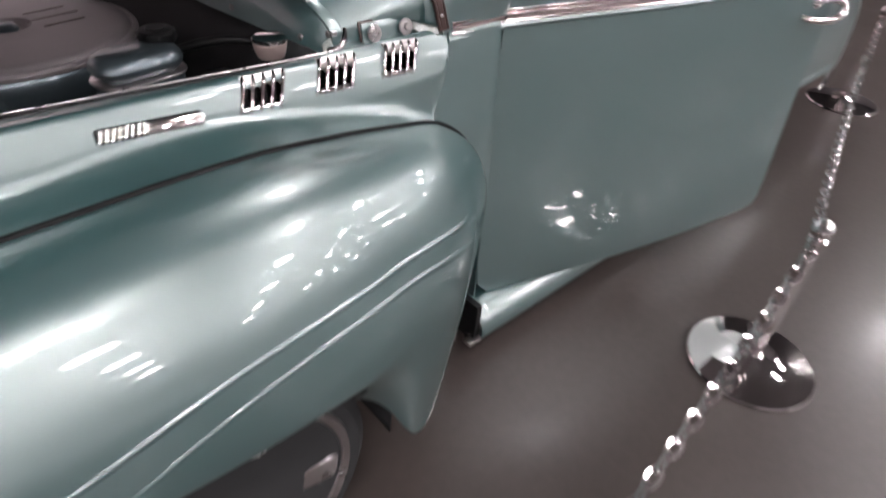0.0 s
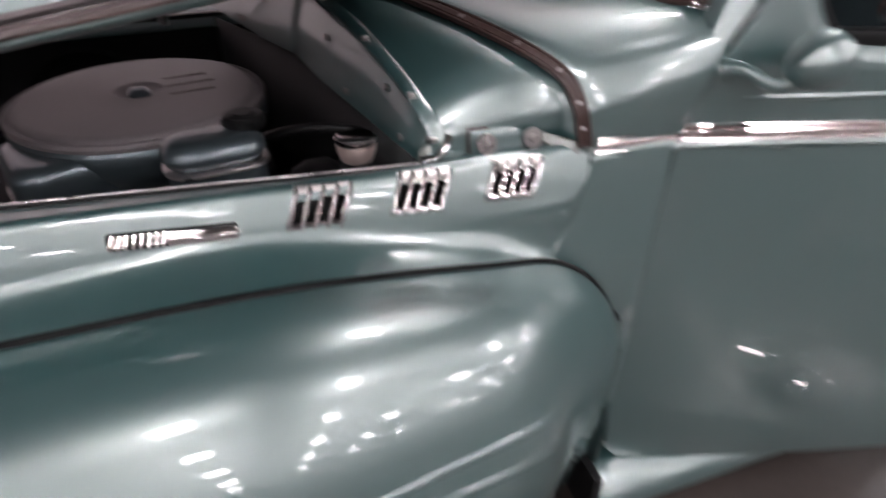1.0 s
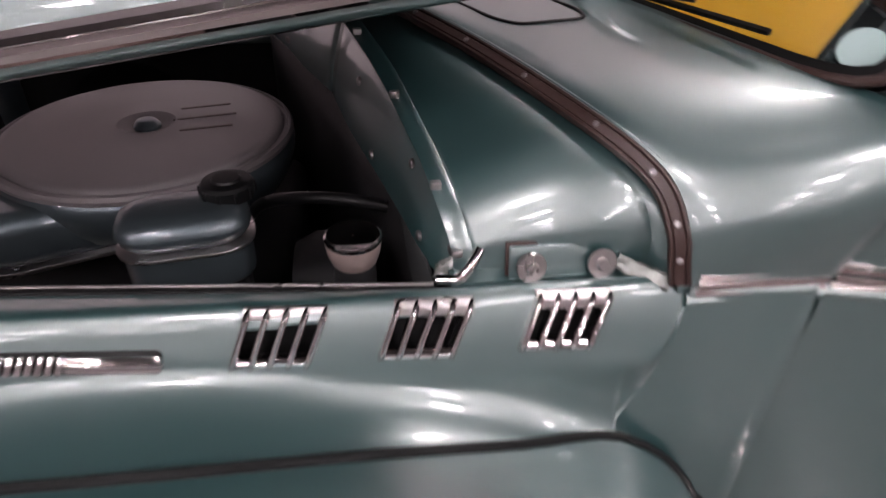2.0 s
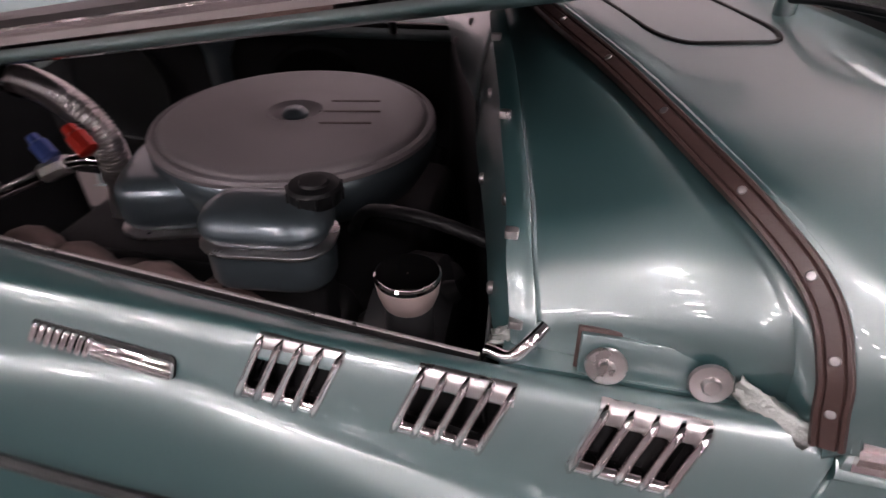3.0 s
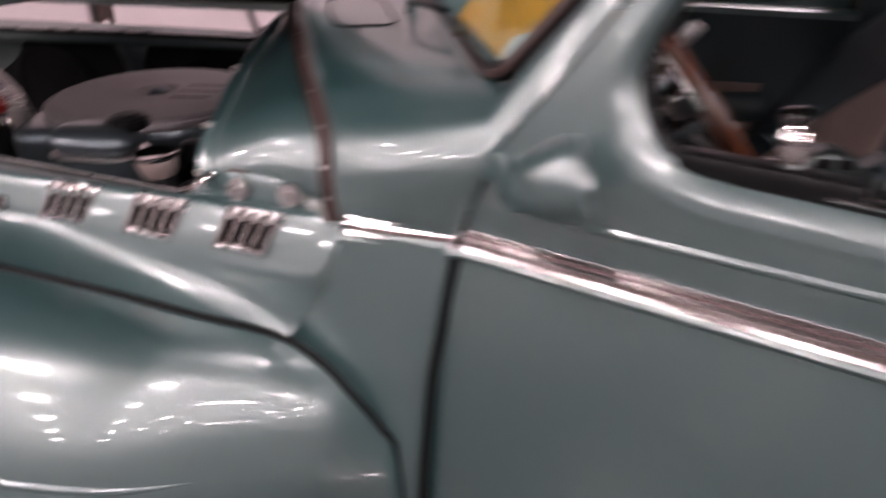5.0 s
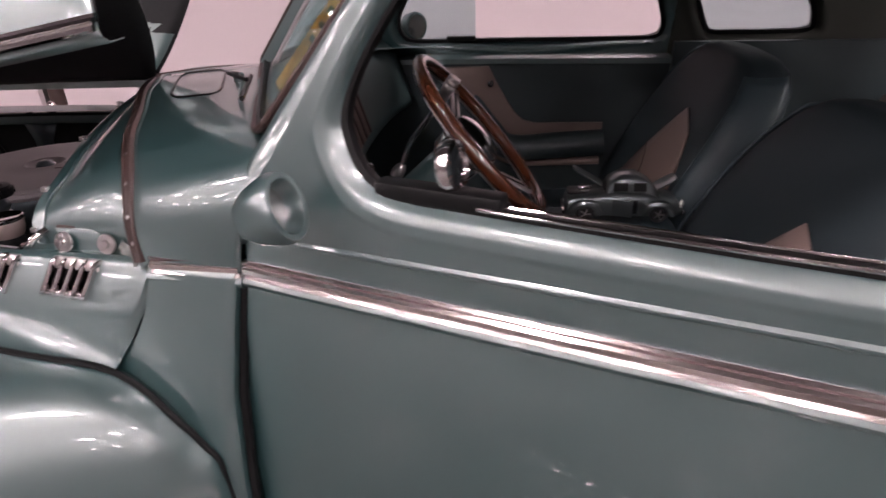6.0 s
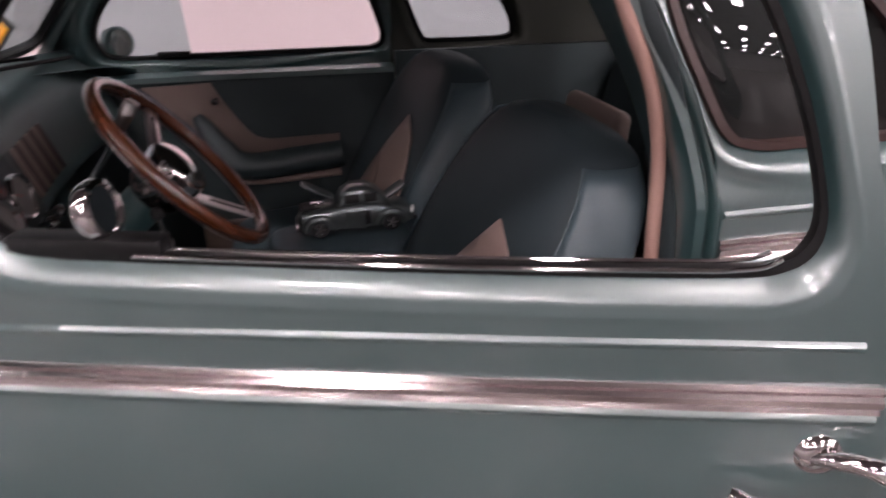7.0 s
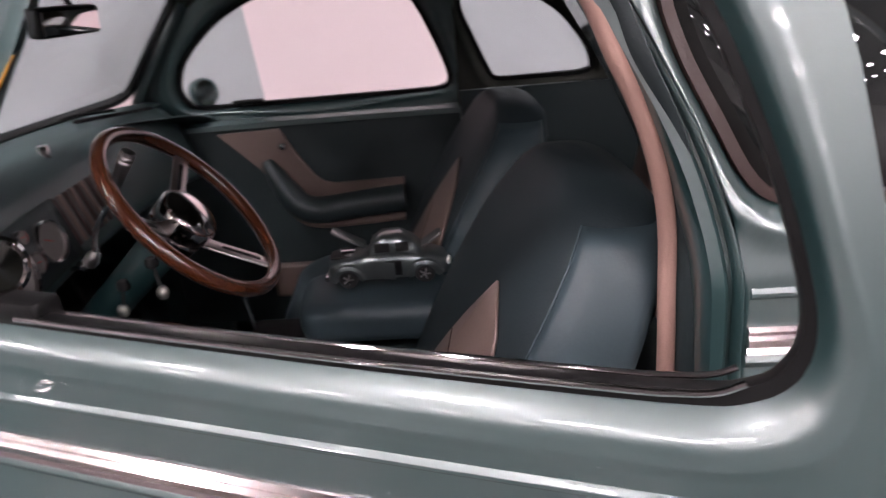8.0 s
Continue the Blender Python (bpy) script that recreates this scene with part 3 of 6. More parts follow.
def far_front(shape, whole=True):
    """The far half of the firewall's upper edge, which runs on slantwise to the far side."""
    s = far(shape)
    out = []
    for x, y, z in s.v:
        w = 1.0 if whole else max(0.0, min(1.0, (-0.2 - x) / 0.25))
        reach = max(0.0, y - YC) * w
        out.append((x - 0.58 * reach, y, z + 0.09 * reach))
    s.v = out
    return s


def under_cowl():
    a, b = spline(SEAL, NS), spline(FLANGE, NS)
    rows = [[p + Vector((0.004, 0.004, -0.006)) for p in a]]
    for k in range(22):
        t = k / 21
        row = []
        for j in range(NS):
            s = j / (NS - 1)
            off = Vector((-0.016, 0.040 * (1 - s) ** 2, -0.012))
            p = (a[j] + off).lerp(b[j], t)
            bulge = 0.020 * math.sin(math.pi * t ** 0.8) * math.sin(math.pi * min(1, s * 1.1 + 0.02))
            row.append(p + Vector((0, -0.25 * bulge * (1 - s), bulge * 0.55)))
        rows.append(row)
    return grid(rows)


part("inner_cowl", under_cowl(), PAINT, car, "sea-green inner cowl under the raised hood", 0.003)
part("inner_cowl", far_front(under_cowl(), False), PAINT, car, "sea-green inner cowl under the raised hood", 0.003)


# lower edge of the painted band at the top of the firewall
BAND = [(-0.398, 0.066, 0.943), (-0.411, 0.078, 0.949), (-0.423, 0.094, 0.953), (-0.433, 0.128, 0.957), (-0.447, 0.195, 0.959), (-0.467, 0.282, 0.963), (-0.486, 0.355, 0.968), (-0.506, 0.435, 0.974), (-0.530, YC, 0.985)]


def firewall_band():
    a, b = spline(FLANGE, 40), spline(BAND, 40)
    rows = [[p + Vector((-0.003, 0, 0.001)) for p in a]]
    for k in range(1, 7):
        t = k / 6
        rows.append([p.lerp(q, t) + Vector((-0.004 - 0.004 * math.sin(math.pi * t), 0, 0)) for p, q in zip(a, b)])
    rows.append([q + Vector((0.016, 0, 0.001)) for q in b])
    return grid(rows)


def firewall():
    low = [q + Vector((0.012, 0, 0.004)) for q in spline(BAND, 30)]
    top = low + [Vector((p.x - 0.58 * (YC - p.y), 2 * YC - p.y, p.z)) for p in low[::-1]]
    return grid([top, [Vector((p.x, p.y, 0.45)) for p in top]])


for fl in (lambda s: s, far_front):
    band = part("firewall_band", fl(firewall_band()), PAINT, car, "sea-green painted band at the top of the firewall", 0.003)
    for k, z in ((9, 0.25), (15, 0.8), (21, 0.3), (27, 0.85), (33, 0.4)):
        p = spline(FLANGE, 40)[k].lerp(spline(BAND, 40)[k], z) + Vector((-0.009, 0, 0))
        part("bolt", fl(lathe([(0.0065, -0.003), (0.0065, 0.001), (0.004, 0.003), (0.001, 0.0034)], 10, Matrix.Translation(p) @ axis_to((-1, -0.1, 0)))), ZINC, band, "small steel bolt head")
part("firewall", firewall(), BLACK, car, "black firewall", 0.004)
part("firewall_grommet", tube(spline([(-0.462, 0.27, 0.925), (-0.52, 0.28, 0.935), (-0.58, 0.30, 0.930), (-0.64, 0.34, 0.90), (-0.68, 0.38, 0.84)], 16), 0.009, 10), RUBBER, car, "black cable through the firewall")


def flange_strip(mirror):
    fl = spline(FLANGE, 40)
    s = sweep([p + Vector((-0.008, 0, 0.002)) for p in fl], [(-0.011, -0.003), (0.011, -0.003), (0.011, 0.002), (0.004, 0.005), (-0.011, 0.003)], (-0.2, -0.5, 0.8))
    s = far_front(s) if mirror else s
    st = part("firewall_flange", s, PAINT, car, "sea-green firewall flange with foil tape and clips")
    for k in (6, 16, 26, 34):
        m = Matrix.Translation(fl[k] + Vector((-0.015, 0, 0.004)))
        c = block(0.012, 0.010, 0.008, 0.002, 0.001, m)
        part("clip", far_front(c) if mirror else c, ALU, st)


flange_strip(False)
flange_strip(True)


def crumpled(path, across, width):
    """A strip of foil, pressed flat and creased."""
    rnd = random.Random(5)
    across = across.normalized()
    rows = []
    for p in spline(path, 16):
        w = width * rnd.uniform(0.85, 1.1)
        rows.append([Vector(p) + across * w * (k / 4 - 0.5) + Vector((rnd.uniform(-1, 1), rnd.uniform(-1.4, 0.6), rnd.uniform(-1, 1))) * 0.0013 for k in range(5)])
    return grid(rows)


def hinge_shelf():
    """Ledge beside the inner cowl, with the hinge plate, washers, latch pin and foil."""
    part("cowl_ledge", slab(-0.412, -0.182, 0.036, 0.085, 0.962, 0.970), PAINT, car, smooth=False)
    plate = part("hinge_plate", block(0.118, 0.006, 0.036, 0.002, 0.001, pose(-0.292, 0.041, 0.968, -14, 0, 0)), PAINT, car, "sea-green hinge plate with two large washers")
    part("gasket", block(0.124, 0.004, 0.0385, 0.001, 0.001, pose(-0.292, 0.0455, 0.968, -14, 0, 0)), BROWN, plate)
    for x in (-0.330, -0.254):
        m = pose(x, 0.034, 0.986, 76, 0, 0)
        part("washer", lathe([(0.0160, -0.001), (0.0165, 0.0005), (0.0152, 0.0026), (0.008, 0.003)], 30, m), ALU, plate, "plain steel washer")
        part("bolt", lathe([(0.0075, 0.002), (0.0075, 0.006), (0.006, 0.0078), (0.001, 0.008)], 8, m), ALU, plate)
    part("latch_pin", tube(spline([(-0.425, 0.050, 0.966), (-0.405, 0.040, 0.972), (-0.392, 0.044, 0.985), (-0.380, 0.060, 0.994)], 14), 0.006, 10), CHROME, car, "bent chrome latch pin")
    foil = [(-0.236, 0.040, 0.984), (-0.222, 0.032, 0.979), (-0.205, 0.022, 0.975), (-0.186, 0.010, 0.972)]
    part("foil_strip", crumpled(foil, Vector((0.5, 0.35, 0.8)), 0.019), FOIL, car, "crumpled foil tape", 0.001, angle=30)
    foil = [(-0.418, 0.062, 0.962), (-0.415, 0.066, 0.972), (-0.408, 0.070, 0.980), (-0.396, 0.066, 0.975)]
    part("foil_strip", crumpled(foil, Vector((0.8, -0.2, 0.4)), 0.026), FOIL, car, "crumpled foil tape", 0.001, angle=30)


hinge_shelf()
# rubber seal and bright bead along the bay's edge
for fl in (lambda s: s, far):
    run = []
    for k in range(60):
        x = -1.90 + 1.47 * k / 59
        run.append((x, 0.040 + 0.10 * max(0, -0.42 - x) + 0.06 * max(0, -1.2 - x), 0.9635))
    part("bay_seal", fl(sweep(run, [(-0.008, -0.006), (0.008, -0.006), (0.008, 0.001), (0.003, 0.003), (-0.006, 0.002)], (0, 0.3, 0.95))), RUBBER, car, "black rubber seal along the engine bay")
    part("bay_bead", fl(tube([(x, y + 0.002, z + 0.0028) for x, y, z in run], 0.0018, 8)), ALU, car, "thin bright bead along the engine bay")


# ---- hood wings, hinged along the middle and raised ----
def hood_wing(outer=True):
    rows = []
    for k in range(46):
        t = k / 45
        edge_x = -0.174 - 1.75 * t
        spine_x = -0.482 - 1.45 * t
        edge = Vector((edge_x, 0.04 + 0.06 * t * t + 0.10 * max(0, t - 0.5), 1.296 - 0.164 * (-0.174 - edge_x)))
        spine = Vector((spine_x, YC, 1.150 - 0.03 * t))
        row = []
        for j in range(26):
            s = j / 25
            p = spine.lerp(edge, s)
            # arched skin: flat by the spine, turning down to the side
            arch = 0.15 * math.sin(math.pi * s ** 1.5) * (1 - 0.2 * t)
            out = 0.05 * math.sin(math.pi * s ** 2.2)
            row.append(p + Vector((0.05 * math.sin(math.pi * s) * (1 - t), -out, arch)))
        rows.append(row)
    return rows


def hood(mirror):
    rows = hood_wing()
    if mirror:
        # this wing stands steeper on its hinge
        tilt = Matrix.Rotation(radians(-45), 4, "X")
        hinge = Vector((0, YC, 1.145))
        rows = [[hinge + tilt @ (p - hinge) for p in r] for r in rows]
    s = grid(rows)
    wing = part("hood_wing", far(s) if mirror else s, PAINT, car, "raised sea-green hood wing", 0.004)
    inner = Shape()
    inner = grid([[p + Vector((0, 0.004, -0.012)) for p in r[1:-1]] for r in rows[:-1]])
    part("hood_lining", far(inner) if mirror else inner, BLACK, wing, "black hood underside", 0.002)
    edge = [r[-1] for r in rows]
    below = [r[-3] for r in rows]
    ups = [Vector((0, -0.75, 0.66))] * len(edge)
    path = [e + (b - e).normalized() * 0.011 + Vector((0, -0.004, 0.001)) for e, b in zip(edge, below)]
    prof = [(-0.014, -0.002), (0.014, -0.002), (0.014, 0.003), (0.010, 0.006), (0.0055, 0.003), (0.003, 0.007), (-0.003, 0.007), (-0.0055, 0.003), (-0.010, 0.006), (-0.014, 0.003)]
    c = sweep(path, prof, ups)
    part("chrome_strip", far(c) if mirror else c, CHROME, wing, "ribbed chrome strip")
    lip = grid([[e + Vector((0, -0.001, 0.001)), e + Vector((0, 0.004, -0.008)), e + Vector((0, 0.018, -0.015)), e + Vector((0, 0.045, -0.012))] for e in edge])
    part("wing_lip", far(lip) if mirror else lip, PAINT, wing, "", 0.002)


hood(False)
hood(True)
part("hood_spine", sweep([(-1.95, YC, 1.112), (-1.2, YC, 1.128), (-0.482, YC, 1.142)], [(-0.012, -0.012), (0.012, -0.012), (0.012, 0.006), (0, 0.010), (-0.012, 0.006)], (0, 0, 1)), PAINT, car, "sea-green hinge spine of the hood")
part("hood_prop", tube([(-0.80, 0.98, 0.96), (-0.76, 0.715, 1.40)], 0.008, 8), ALU, car, "thin steel hood prop")


# ---- chrome belt strip ----
STRIP = [(-0.015, -0.003), (0.015, -0.003), (0.0155, 0.002), (0.012, 0.006), (0.007, 0.0035), (0.0035, 0.0075), (-0.0035, 0.0075), (-0.007, 0.0035), (-0.012, 0.006), (-0.0155, 0.002)]


def belt_strip(path, parent, up=(0, -1, 0), label="ribbed chrome belt strip"):
    return part("belt_strip", sweep(path, STRIP, up), BELT, parent, label, angle=25)


belt_strip([(-0.160 + 0.0145 * k, 0.004 - 0.0006 * k, 0.972 + 0.0003 * k) for k in range(11)], car)
belt_strip([(-0.160 + 0.0145 * k, 2 * YC - 0.004 + 0.0006 * k, 0.972) for k in range(11)], car, (0, 1, 0))

# ---- the open door, in its own frame: s back from the hinge, n inward, z up ----
DOOR_TURN = radians(16.74)
HINGE = Vector((-0.012, 0.0, 0.0))


def door_place(s, n, z):
    c, k = math.cos(DOOR_TURN), math.sin(DOOR_TURN)
    return Vector((HINGE.x + s * c + n * k, HINGE.y - s * k + n * c, z))


WINDOW = [(0.34, 1.111), (0.265, 1.113), (0.215, 1.1293), (0.187, 1.1667), (0.18, 1.208), (0.205, 1.27), (0.26, 1.345), (0.345, 1.41), (0.46, 1.443), (0.58, 1.452), (0.70, 1.447), (0.79, 1.430), (0.862, 1.402), (0.905, 1.362), (0.930, 1.325), (0.950, 1.285), (0.967, 1.245), (0.980, 1.205), (0.989, 1.165), (0.984, 1.138), (0.963, 1.12), (0.911, 1.1135), (0.7, 1.11), (0.5, 1.11)]
OUTLINE = [(0.045, 0.162), (0.006, 0.21), (-0.023, 0.45), (-0.023, 0.62), (-0.015, 0.77), (-0.005, 0.86), (0.008, 0.975), (0.018, 1.035), (0.045, 1.098), (0.088, 1.162), (0.148, 1.25), (0.215, 1.355), (0.3, 1.445), (0.42, 1.502), (0.6, 1.524), (0.74, 1.516), (0.84, 1.488), (0.912, 1.443), (0.955, 1.395), (0.981, 1.345), (0.996, 1.30), (1.006, 1.26), (1.015, 1.222), (1.026, 1.185), (1.046, 1.13), (1.070, 1.06), (1.082, 0.975), (1.072, 0.8), (1.073, 0.63), (1.088, 0.45), (1.101, 0.275), (1.094, 0.245), (1.04, 0.224), (0.79, 0.187), (0.55, 0.165), (0.34, 0.160)]


def ring_points(poly, centre, angles, dense=400):
    """Where rays from the centre meet a closed outline."""
    p = [Vector((a, b)) for a, b in poly]
    out = []
    for ang in angles:
        d = Vector((math.cos(ang), math.sin(ang)))
        best = None
        for a, b in zip(p, p[1:] + p[:1]):
            e = b - a
            den = d.x * e.y - d.y * e.x
            if abs(den) < 1e-9:
                continue
            w = a - centre
            t = (w.x * e.y - w.y * e.x) / den
            u = (w.x * d.y - w.y * d.x) / den
            if t > 0 and -1e-6 <= u <= 1 + 1e-6 and (best is None or t < best):
                best = t
        out.append(centre + d * best)
    return out


def closed_spline(poly, per=4):
    n = len(poly)
    out = []
    for i in range(n):
        a, b, c, d = (Vector(poly[(i + k - 1) % n]) for k in range(4))
        for k in range(per):
            t = k / per
            out.append(0.5 * ((2 * b) + (c - a) * t + (2 * a - 5 * b + 4 * c - d) * t * t + (3 * b - a - 3 * c + d) * t ** 3))
    return [tuple(p) for p in out]


WINDOW_S = closed_spline(WINDOW)
DOOR_N = smooth_table([(0.14, -0.012), (0.19, -0.020), (0.28, -0.028), (0.45, -0.030), (0.65, -0.025), (0.85, -0.013), (0.94, -0.002), (0.975, 0.001), (1.03, 0.001), (1.08, 0.003), (1.12, 0.008), (1.25, 0.033), (1.40, 0.068), (1.55, 0.120)], 120)


def door_n(z, d):
    """Depth of the door skin at a height and a distance from the window."""
    n = lerp_table(z, DOOR_N)
    # raised bead round the opening, then the turn inward
    n -= 0.0010 * math.exp(-((d - 0.037) / 0.004) ** 2)
    n += 0.0056 * math.log(1 + math.exp(min(30, (0.018 - d) / 0.004)))
    return n


def door_skin():
    c = Vector((0.60, 1.27))
    angles = sorted({2 * math.pi * k / 300 for k in range(300)} | {math.atan2(b - c.y, a - c.x) % (2 * math.pi) for a, b in OUTLINE})
    inner, outer = ring_points(WINDOW_S, c, angles), ring_points(OUTLINE, c, angles)
    rows = []
    n = len(inner)
    for i, (a, b) in enumerate(zip(inner, outer)):
        tan = inner[(i + 1) % n] - inner[i - 1]
        nrm = Vector((tan.y, -tan.x)).normalized()
        ln = (b - a).length
        dirn = (b - a).normalized()
        k = min(1.0, ln / 0.085)
        ds = [j * 0.0035 * k for j in range(20)]
        row = []
        for d in ds:
            p = a + nrm * d
            row.append(door_place(p.x, door_n(p.y, d / k), p.y))
        p0 = a + nrm * ds[-1]
        m = 60
        for j in range(1, m + 1):
            p = p0.lerp(b, j / m)
            row.append(door_place(p.x, door_n(p.y, 0.0665 + (p - p0).length), p.y))
        row.append(door_place(b.x, door_n(b.y, 1) + 0.010, b.y))
        row.append(door_place(b.x - dirn.x * 0.004, door_n(b.y, 1) + 0.045, b.y - dirn.y * 0.004))
        rows.append(row)
    rows.append(rows[0])
    return grid(rows)


door = part("door", door_skin(), PAINT, car, "open sea-green front door with its window wound down", 0.002)
OUT = (-math.sin(DOOR_TURN), -math.cos(DOOR_TURN), 0)
BELT_Z = [(0.0, 0.975), (0.45, 0.983), (0.80, 0.991), (1.12, 1.001)]
CREASE_Z = [(0.08, 1.031), (0.45, 1.040), (0.80, 1.048), (1.12, 1.057)]
RIDGE = [(-0.008, -0.003), (-0.0045, 0.0010), (-0.0015, 0.0034), (0.0015, 0.0034), (0.0045, 0.0010), (0.008, -0.003)]
ROLL = [(-0.011, -0.003), (-0.006, 0.0030), (0.0, 0.0055), (0.006, 0.0030), (0.011, -0.003)]


def on_door(s, z, out):
    return door_place(s, door_n(z, 1) - out, z)


belt_strip([on_door(s, lerp_table(s, BELT_Z), 0.001) for s in (0.006 + 1.056 * k / 60 for k in range(61))], door, OUT)
part("crease", sweep([on_door(s, lerp_table(s, CREASE_Z), 0.002 * min(1, k / 6) - 0.002) for k, s in ((k, 0.09 + 0.945 * k / 60) for k in range(61))], RIDGE, OUT), PAINT, door, "pressed crease above the belt strip")
part("belt_roll", sweep([on_door(s, lerp_table(s, BELT_Z) - 0.021, 0.0) for s in (-0.006 + 1.068 * k / 60 for k in range(61))], ROLL, OUT), PAINT, door, "rolled body edge under the belt strip")
part("belt_roll", sweep([(-0.168 + 0.0155 * k, 0.002 - 0.0006 * k, 0.951 + 0.0003 * k) for k in range(11)], ROLL, (0, -1, 0)), PAINT, car, "rolled body edge under the belt strip")


def door_inner():
    """Trim panel inside the door, below the sill."""
    rows = []
    for k in range(24):
        z = 0.27 + 0.80 * k / 23
        rows.append([door_place(s, lerp_table(z, DOOR_N) + 0.055, z) for s in (0.02, 0.3, 0.6, 0.9, 1.06)])
    return grid(rows)


part("door_trim", door_inner(), VINYL, door, "dark teal door trim panel", 0.003)


def door_window():
    loop = [Vector(p) for p in WINDOW_S]
    loop = [p for p in loop] + [loop[0]]
    mid = Vector((0.60, 1.27))
    path = [door_place(p.x, 0.026 + lerp_table(p.y, DOOR_N), p.y) for p in loop]
    ups = [door_place(mid.x, 0, mid.y) - door_place(p.x, 0, p.y) for p in loop]
    part("window_seal", sweep(path, [(-0.010, -0.006), (0.008, -0.006), (0.009, 0.000), (0.003, 0.003), (-0.008, 0.003)], ups), RUBBER, door, "black rubber window channel")
    sill = [(0.36, 1.111), (0.5, 1.1105), (0.7, 1.1105), (0.885, 1.1135), (0.924, 1.1155), (0.945, 1.1185), (0.96, 1.126)]
    run = spline([(a, b, 0) for a, b in sill], 60)
    part("sill_bead", tube([door_place(p.x, 0.014 + lerp_table(p.y, DOOR_N), p.y + 0.0015) for p in run], 0.0024, 8), CHROME, door, "thin chrome sill bead")
    part("sill_bead", tube([door_place(p.x, 0.033 + lerp_table(p.y, DOOR_N), p.y + 0.002) for p in run[:58]], 0.0022, 8), CHROME, door, "thin chrome sill bead")
    post = block(0.165, 0.030, 0.022, 0.006, 0.004)
    c = door_place(0.305, 0.036, 1.106)
    part("vent_block", post.moved(Matrix.Translation(c) @ pose(0, 0, 0, 0, 0, -math.degrees(DOOR_TURN))), RUBBER, door, "black channel block at the front of the sill")
    c = door_place(0.318, 0.045, 1.106)
    part("vent_stay", tube([c, c + Vector((0.002, -0.004, 0.012)), c + Vector((-0.002, 0.0, 0.03))], 0.007, 10), CHROME, door, "chrome vent window stay")
    m = Matrix.Translation(c + Vector((0.0, 0.0, 0.045))) @ axis_to((0.92, -0.22, 0.15))
    part("vent_dial", lathe([(0.022, -0.012), (0.029, -0.008), (0.032, 0.0), (0.030, 0.008), (0.025, 0.010), (0.023, 0.006), (0.001, 0.005)], 40, m), CHROME, door, "round chrome-rimmed dial on the door")


door_window()


def door_handle():
    p = lambda s, z, o: door_place(s - 0.030, lerp_table(z, DOOR_N) - o, z)
    run = spline([p(0.970, 0.905, 0.020), p(0.997, 0.899, 0.032), p(1.042, 0.895, 0.038), p(1.082, 0.898, 0.040), p(1.110, 0.910, 0.038), p(1.112, 0.932, 0.034), p(1.090, 0.944, 0.026), p(1.062, 0.941, 0.014), p(1.044, 0.934, 0.002)], 40)
    h = part("door_handle", tube(run, [0.0045 + 0.0075 * math.sin(math.pi * min(1, 0.12 + k / 39 * 0.80)) for k in range(40)], 14), CHROME, door, "curved chrome door handle")
    m = Matrix.Translation(p(1.052, 0.935, -0.002)) @ axis_to((-math.sin(DOOR_TURN), -math.cos(DOOR_TURN), 0.1))
    part("escutcheon", lathe([(0.022, -0.002), (0.022, 0.003), (0.018, 0.008), (0.012, 0.010), (0.001, 0.011)], 30, m), CHROME, h)


door_handle()


def peep_mirror():
    """Painted round mirror on a short arm clamped to the door's front edge."""
    head = Vector((0.114, -0.106, 1.114))
    face = Vector((0.86, -0.02, 0.30)).normalized()
    m = Matrix.Translation(head) @ axis_to(face)
    shell = part("door_mirror", lathe([(0.002, -0.060), (0.014, -0.056), (0.027, -0.045), (0.036, -0.028), (0.042, -0.006), (0.043, 0.006), (0.040, 0.012), (0.033, 0.011), (0.029, 0.002), (0.029, -0.014)], 40, m), PAINT, door, "round sea-green door mirror on a short arm")
    part("mirror_glass", lathe([(0.0300, -0.012), (0.0295, -0.010), (0.001, -0.0095)], 36, m), CHROME, shell, "mirror glass")
    foot = door_place(0.066, -0.002, 1.074)
    arm = spline([head + Vector((-0.030, 0.0, -0.024)), head + Vector((-0.056, 0.020, -0.040)), foot + Vector((-0.012, -0.022, 0.012)), foot + Vector((-0.020, 0.004, 0.004))], 14)
    part("arm", tube(arm, [0.013, 0.012, 0.011, 0.010, 0.010, 0.010, 0.010, 0.010, 0.010, 0.011, 0.012, 0.014, 0.016, 0.019], 12), PAINT, shell)


peep_mirror()


# ---- cabin shell ----
CABIN["on"] = True
def side_ring(inner, outer, centre, y_of, bead_out=0.006, m=26):
    """A body side round a window: y_of gives the skin's y at (x, z)."""
    c = Vector(centre)
    angles = sorted({2 * math.pi * k / 160 for k in range(160)} | {math.atan2(b - c.y, a - c.x) % (2 * math.pi) for a, b in outer})
    a, b = ring_points(closed_spline(inner), c, angles), ring_points(outer, c, angles)
    rows = []
    for p, q in zip(a, b):
        row = []
        for k in range(m):
            t = (k / (m - 1)) ** 1.6
            w = p.lerp(q, t)
            d = (w - p).length
            row.append(Vector((w.x, y_of(w.x, w.y) + 0.030 * max(0, 1 - d / 0.022) ** 1.5 - bead_out * math.exp(-((d - 0.030) / 0.011) ** 2), w.y)))
        rows.append(row)
    rows.append(rows[0])
    return rows


